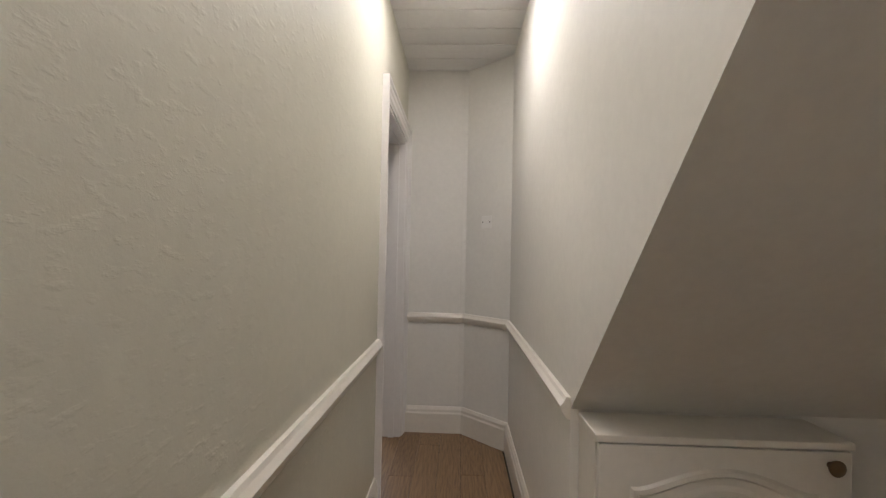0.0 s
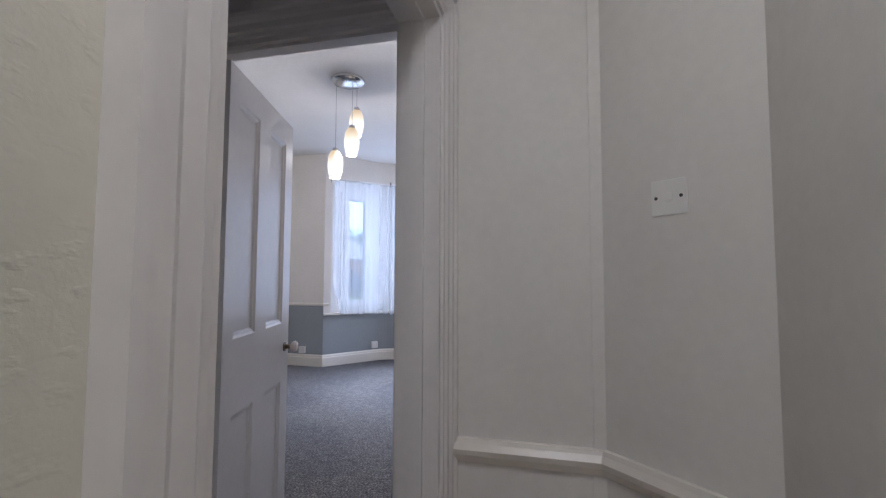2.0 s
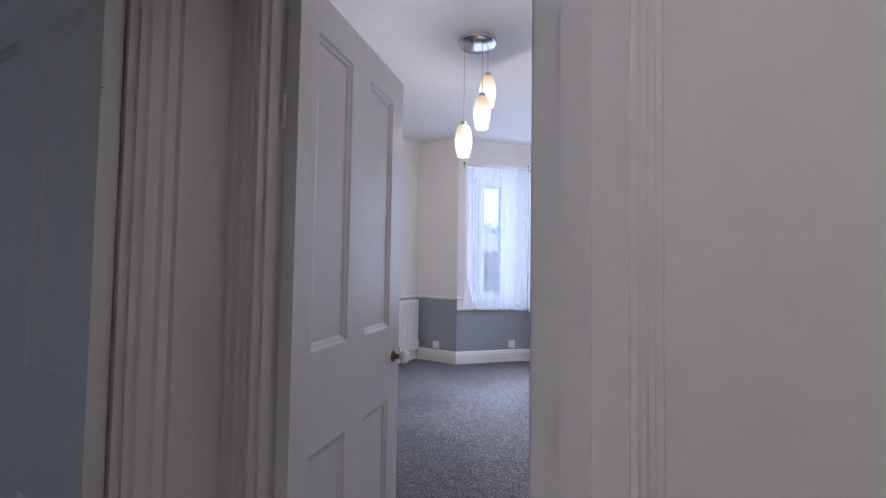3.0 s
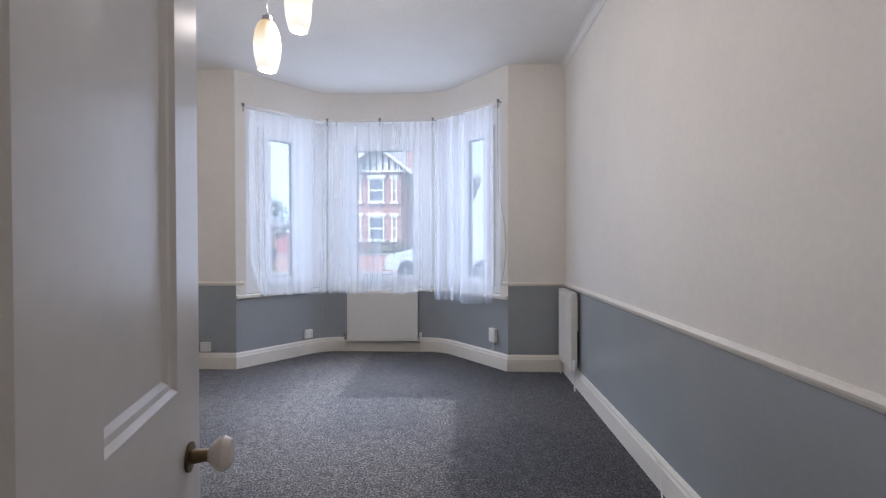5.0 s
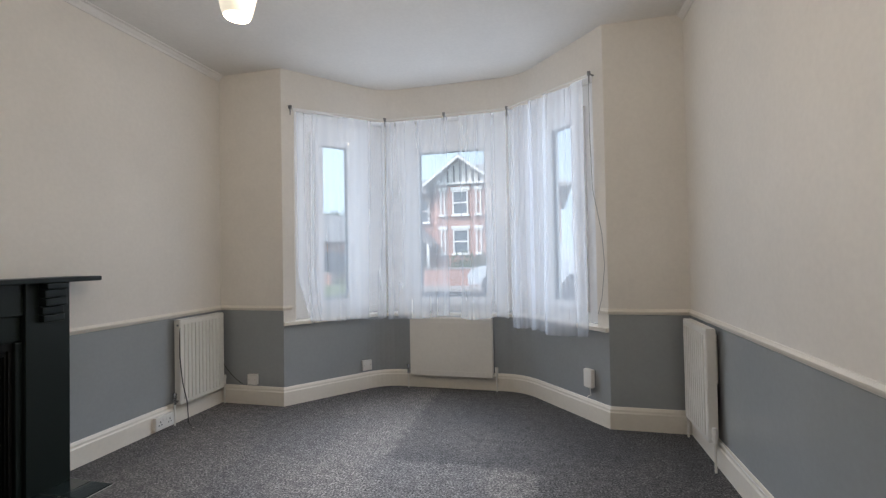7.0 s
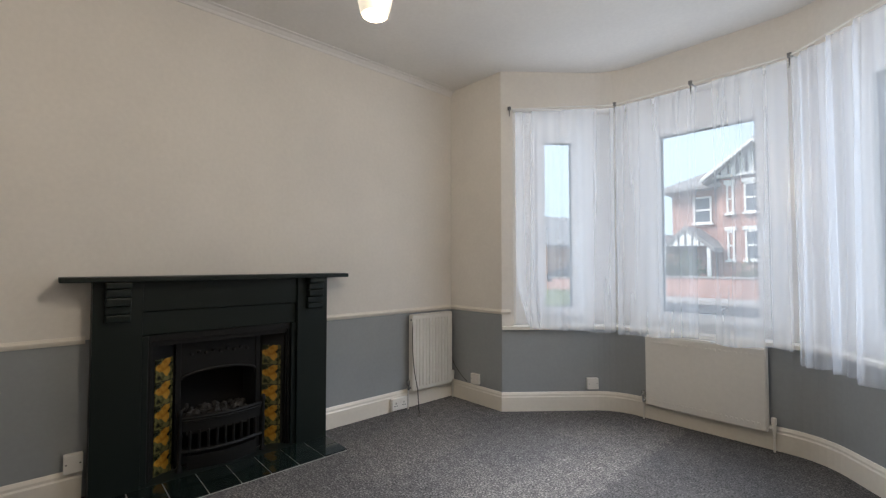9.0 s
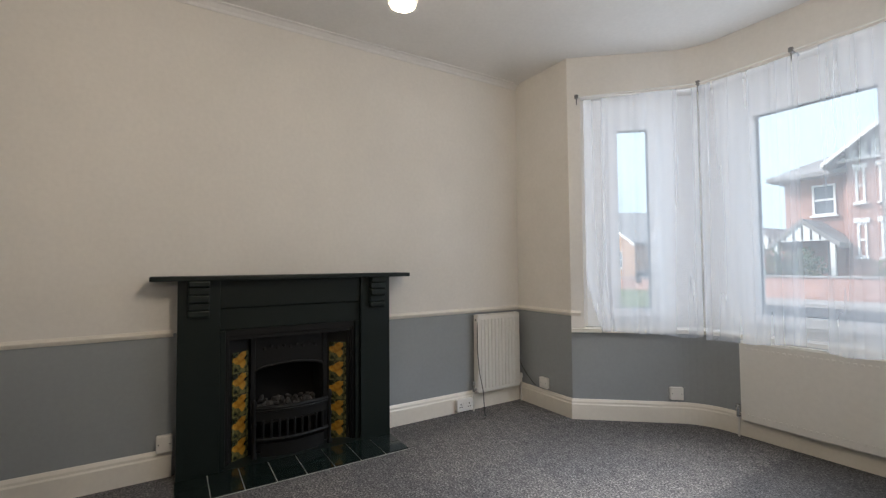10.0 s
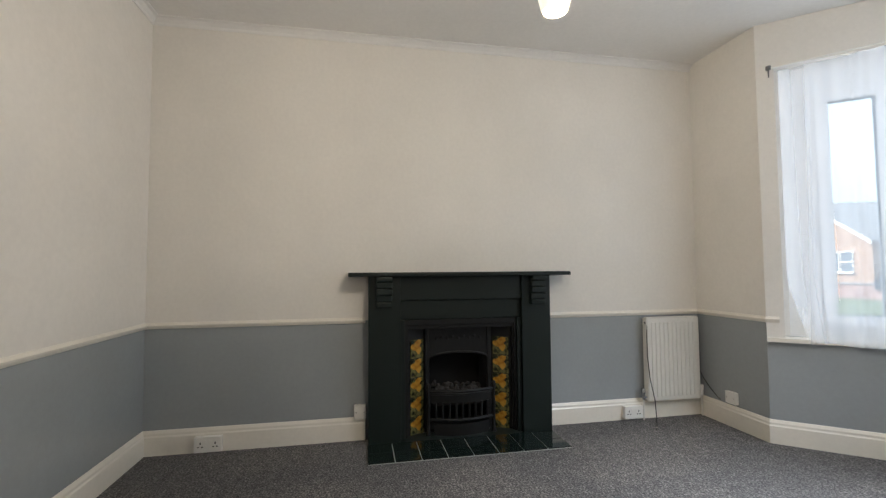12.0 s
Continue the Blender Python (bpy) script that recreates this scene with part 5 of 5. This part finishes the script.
def leaf_clump(name, place, size, count, seed, label, category="bush", trunk=0.0):
    root = thing(name, place, label, category)
    rnd = random.Random(seed)
    if trunk:
        bm = bmesh.new()
        tube(bm, [(0, 0, 0), (0.1, 0, trunk * 0.5), (0.05, 0.1, trunk)], [0.22, 0.16, 0.11])
        for k in range(5):
            a = k * 1.3
            tube(bm, [(0.05, 0.05, trunk * 0.75), (size[0] * 0.35 * math.cos(a), size[1] * 0.35 * math.sin(a), trunk + size[2] * 0.4)], [0.09, 0.03])
        part("trunk", bm, TIMBER, root)
    verts, faces = [], []
    lobes = [(Vector((rnd.uniform(-0.6, 0.6) * size[0], rnd.uniform(-0.6, 0.6) * size[1], trunk + size[2] * rnd.uniform(0.25, 0.75))), rnd.uniform(0.35, 0.6)) for _ in range(14)]
    for _ in range(count):
        c, r = rnd.choice(lobes)
        d = Vector((rnd.gauss(0, 1), rnd.gauss(0, 1), rnd.gauss(0, 1))).normalized() * rnd.uniform(0.7, 1.05) * r
        p = c + Vector((d.x * size[0], d.y * size[1], d.z * size[2] * 0.8))
        p.z = max(p.z, 0.03)
        q, s = Euler((rnd.random() * 6, rnd.random() * 6, rnd.random() * 6)).to_matrix(), rnd.uniform(0.04, 0.09) * (2.2 if trunk else 1)
        k = len(verts)
        verts += [p + q @ Vector(v) * s for v in ((-1, 0, 0), (0, -0.5, 0.1), (1, 0, 0), (0, 0.5, 0.1))]
        faces.append((k, k + 1, k + 2, k + 3))
    me = bpy.data.meshes.new("crown")
    me.from_pydata([tuple(v) for v in verts], [], faces)
    me.materials.append(LEAF)
    crown = new("crown", me)
    crown.parent = root
    crown["kind"] = "stuff"


leaf_clump("hedge", (-4.6, 24.6, GZ), (1.6, 0.9, 1.9), 3000, 3, "dense green clipped bush in front of the porch")
leaf_clump("hedge", (-0.4, 24.0, GZ), (1.4, 0.8, 1.5), 2500, 5, "dense green bush in the front garden")
leaf_clump("hedge", (-16.2, 26.2, GZ), (1.5, 0.8, 1.35), 3000, 7, "dense green bush before the bungalow")
leaf_clump("tree", (-21.0, 54.0, GZ), (4.5, 4.0, 4.4), 5000, 9, "leafy green tree far behind the roofs", "tree", 3.0)

# parked car
CAR = material("silver_white_paint", (0.62, 0.66, 0.70), 0.2, 0.2)
RUBBER = material("tyre", (0.02, 0.02, 0.02), 0.8)
car = thing("parked_car", (2.5, 18.7, GZ), "pale silver car parked at the far kerb", "car")
bm = bmesh.new()
outline = [(-2.05, 0.35), (-2.08, 0.62), (-1.95, 0.80), (-1.15, 0.96), (-0.45, 1.42), (0.2, 1.50), (1.0, 1.46), (1.75, 1.0), (2.05, 0.92), (2.1, 0.40)]
sides = []
for y, k in ((-0.85, 0.94), (-0.80, 1.0), (0.80, 1.0), (0.85, 0.94)):
    sides.append([bm.verts.new((x * (1.0 if z < 0.95 else k), y * (1.0 if z < 0.97 else 0.82), z)) for x, z in outline])
for r, s in zip(sides, sides[1:]):
    for j in range(len(outline)):
        bm.faces.new((r[j], r[(j + 1) % len(outline)], s[(j + 1) % len(outline)], s[j]))
bm.faces.new(sides[0]), bm.faces.new(sides[-1][::-1])
bmesh.ops.triangulate(bm, faces=[f for f in bm.faces if len(f.verts) > 4])
part("body", bm, CAR, car, "", True)
bm = bmesh.new()
q = [(-1.12, 0.985), (-0.47, 1.40), (-0.46, 1.37), (-1.10, 0.955)]
a, b = [bm.verts.new((x - 0.03, -0.60, z + 0.02)) for x, z in q], [bm.verts.new((x - 0.03, 0.60, z + 0.02)) for x, z in q]
bm.faces.new(a), bm.faces.new(b[::-1])
for i in range(4):
    bm.faces.new((a[i], a[(i + 1) % 4], b[(i + 1) % 4], b[i]))
part("windscreen", bm, DARK_GLASS, car)
bm = bmesh.new()
pts = [(-0.95, 1.02), (-0.42, 1.36), (0.9, 1.36), (1.45, 1.02)]
a, b = [bm.verts.new((x, -0.775 + 0.12 * (z - 1.02), z)) for x, z in pts], [bm.verts.new((x, -0.70, z)) for x, z in pts]
bm.faces.new(a), bm.faces.new(b[::-1])
for i in range(4):
    bm.faces.new((a[i], a[(i + 1) % 4], b[(i + 1) % 4], b[i]))
part("side_window", bm, DARK_GLASS, car)
for y in (-0.6, 0.6):
    bm = bmesh.new()
    box(bm, -2.09, -1.98, y - 0.2, y + 0.2, 0.62, 0.76, 0, 0.03)
    part("headlight", bm, GLASS, car, "clear headlight")
bm = bmesh.new()
box(bm, -2.10, -2.06, -0.26, 0.26, 0.42, 0.53, 0, 0.004)
part("number_plate", bm, TRIM, car, "white number plate")
for x in (-1.3, 1.3):
    for y in (-0.78, 0.78):
        bm = bmesh.new()
        lathe(bm, [(0.2, -0.1), (0.3, -0.1), (0.32, -0.06), (0.32, 0.06), (0.3, 0.1), (0.2, 0.1)], (x, y, 0.32), "y", 24)
        wheel = part("wheel", bm, RUBBER, car, "", True)
        bm = bmesh.new()
        lathe(bm, [(0.05, -0.105), (0.19, -0.09), (0.2, 0.0), (0.19, 0.09), (0.05, 0.105)], (x, y, 0.32), "y", 20)
        part("rim", bm, CHROME, wheel, "", True)

car.scale = (1.05, 1.05, 1.22)
# a dark car at the kerb further along
dark_car = copy_thing(car, pose(-9.6, 26.2, GZ, 0, 0, 25))
tagged(dark_car, "dark grey car parked along the road", "car")
NIGHT = material("dark_car_paint", (0.03, 0.035, 0.045), 0.25, 0.2)
for piece in dark_car.children:
    if piece.name.startswith("body"):
        piece.data = piece.data.copy()
        piece.data.materials[0] = NIGHT

# an aerial on the brick house
aerial = thing("roof_aerial", (0.2, 29.35, 7.55), "thin metal television aerial on the house chimney", "aerial")
bm = bmesh.new()
tube(bm, [(0, 0, 0), (0, 0, 1.2)], 0.02, 6)
part("mast", bm, STEEL, aerial)
bm = bmesh.new()
tube(bm, [(-0.9, 0, 1.05), (0.3, 0, 1.2)], 0.015, 6)
for k in range(6):
    q = -0.8 + 0.18 * k
    tube(bm, [(q, -0.25, 1.06 + (q + 0.9) * 0.125), (q, 0.25, 1.06 + (q + 0.9) * 0.125)], 0.008, 5)
part("boom", bm, STEEL, aerial)

# ---- oak boards of the hall, one by one ----
floor_hall = bpy.data.objects["floor_hall"]
BW, BL = 0.14, 1.25
bm = bmesh.new()
box(bm, -BW / 2 + 0.0008, BW / 2 - 0.0008, -BL / 2 + 0.0008, BL / 2 - 0.0008, -0.013, 0.0, 0, 0.0012)
plank_data = None
rnd = random.Random(2)
x, col = HX0 - 0.06, 0
while x < 4.42 + 0.95:
    y = -2.4 + (col * 0.43) % BL
    while y < 1.86 + BL / 2:
        if plank_data is None:
            ob = part("oak_board", bm, OAK, floor_hall)
            plank_data = ob.data
        else:
            ob = new("oak_board", plank_data)
            ob.parent = floor_hall
        length = 1.0
        y0, y1 = max(y - BL / 2, -2.4), min(y + BL / 2, 1.85)
        if x > HX1 + 0.1 - BW / 2:
            y1 = min(y1, SOFFIT_Y)
        if y1 - y0 > 0.05:
            ob.matrix_local = Matrix.Translation((x, (y0 + y1) / 2, 0.0)) @ Matrix.Diagonal((1, (y1 - y0) / BL, 1, 1))
        else:
            ob.matrix_local = Matrix.Translation((x, -2.0, -0.001 - 0.0)) @ Matrix.Diagonal((1, 0.02, 1, 1))
        y += BL
    x += BW
    col += 1
# lobby boards
x = LX0 - 0.05
while x < HX0 - 0.12:
    ob = new("oak_board", plank_data)
    ob.parent = floor_hall
    ob.matrix_local = Matrix.Translation((x, 1.20, 0.0)) @ Matrix.Diagonal((1, 1.30 / BL, 1, 1))
    x += BW
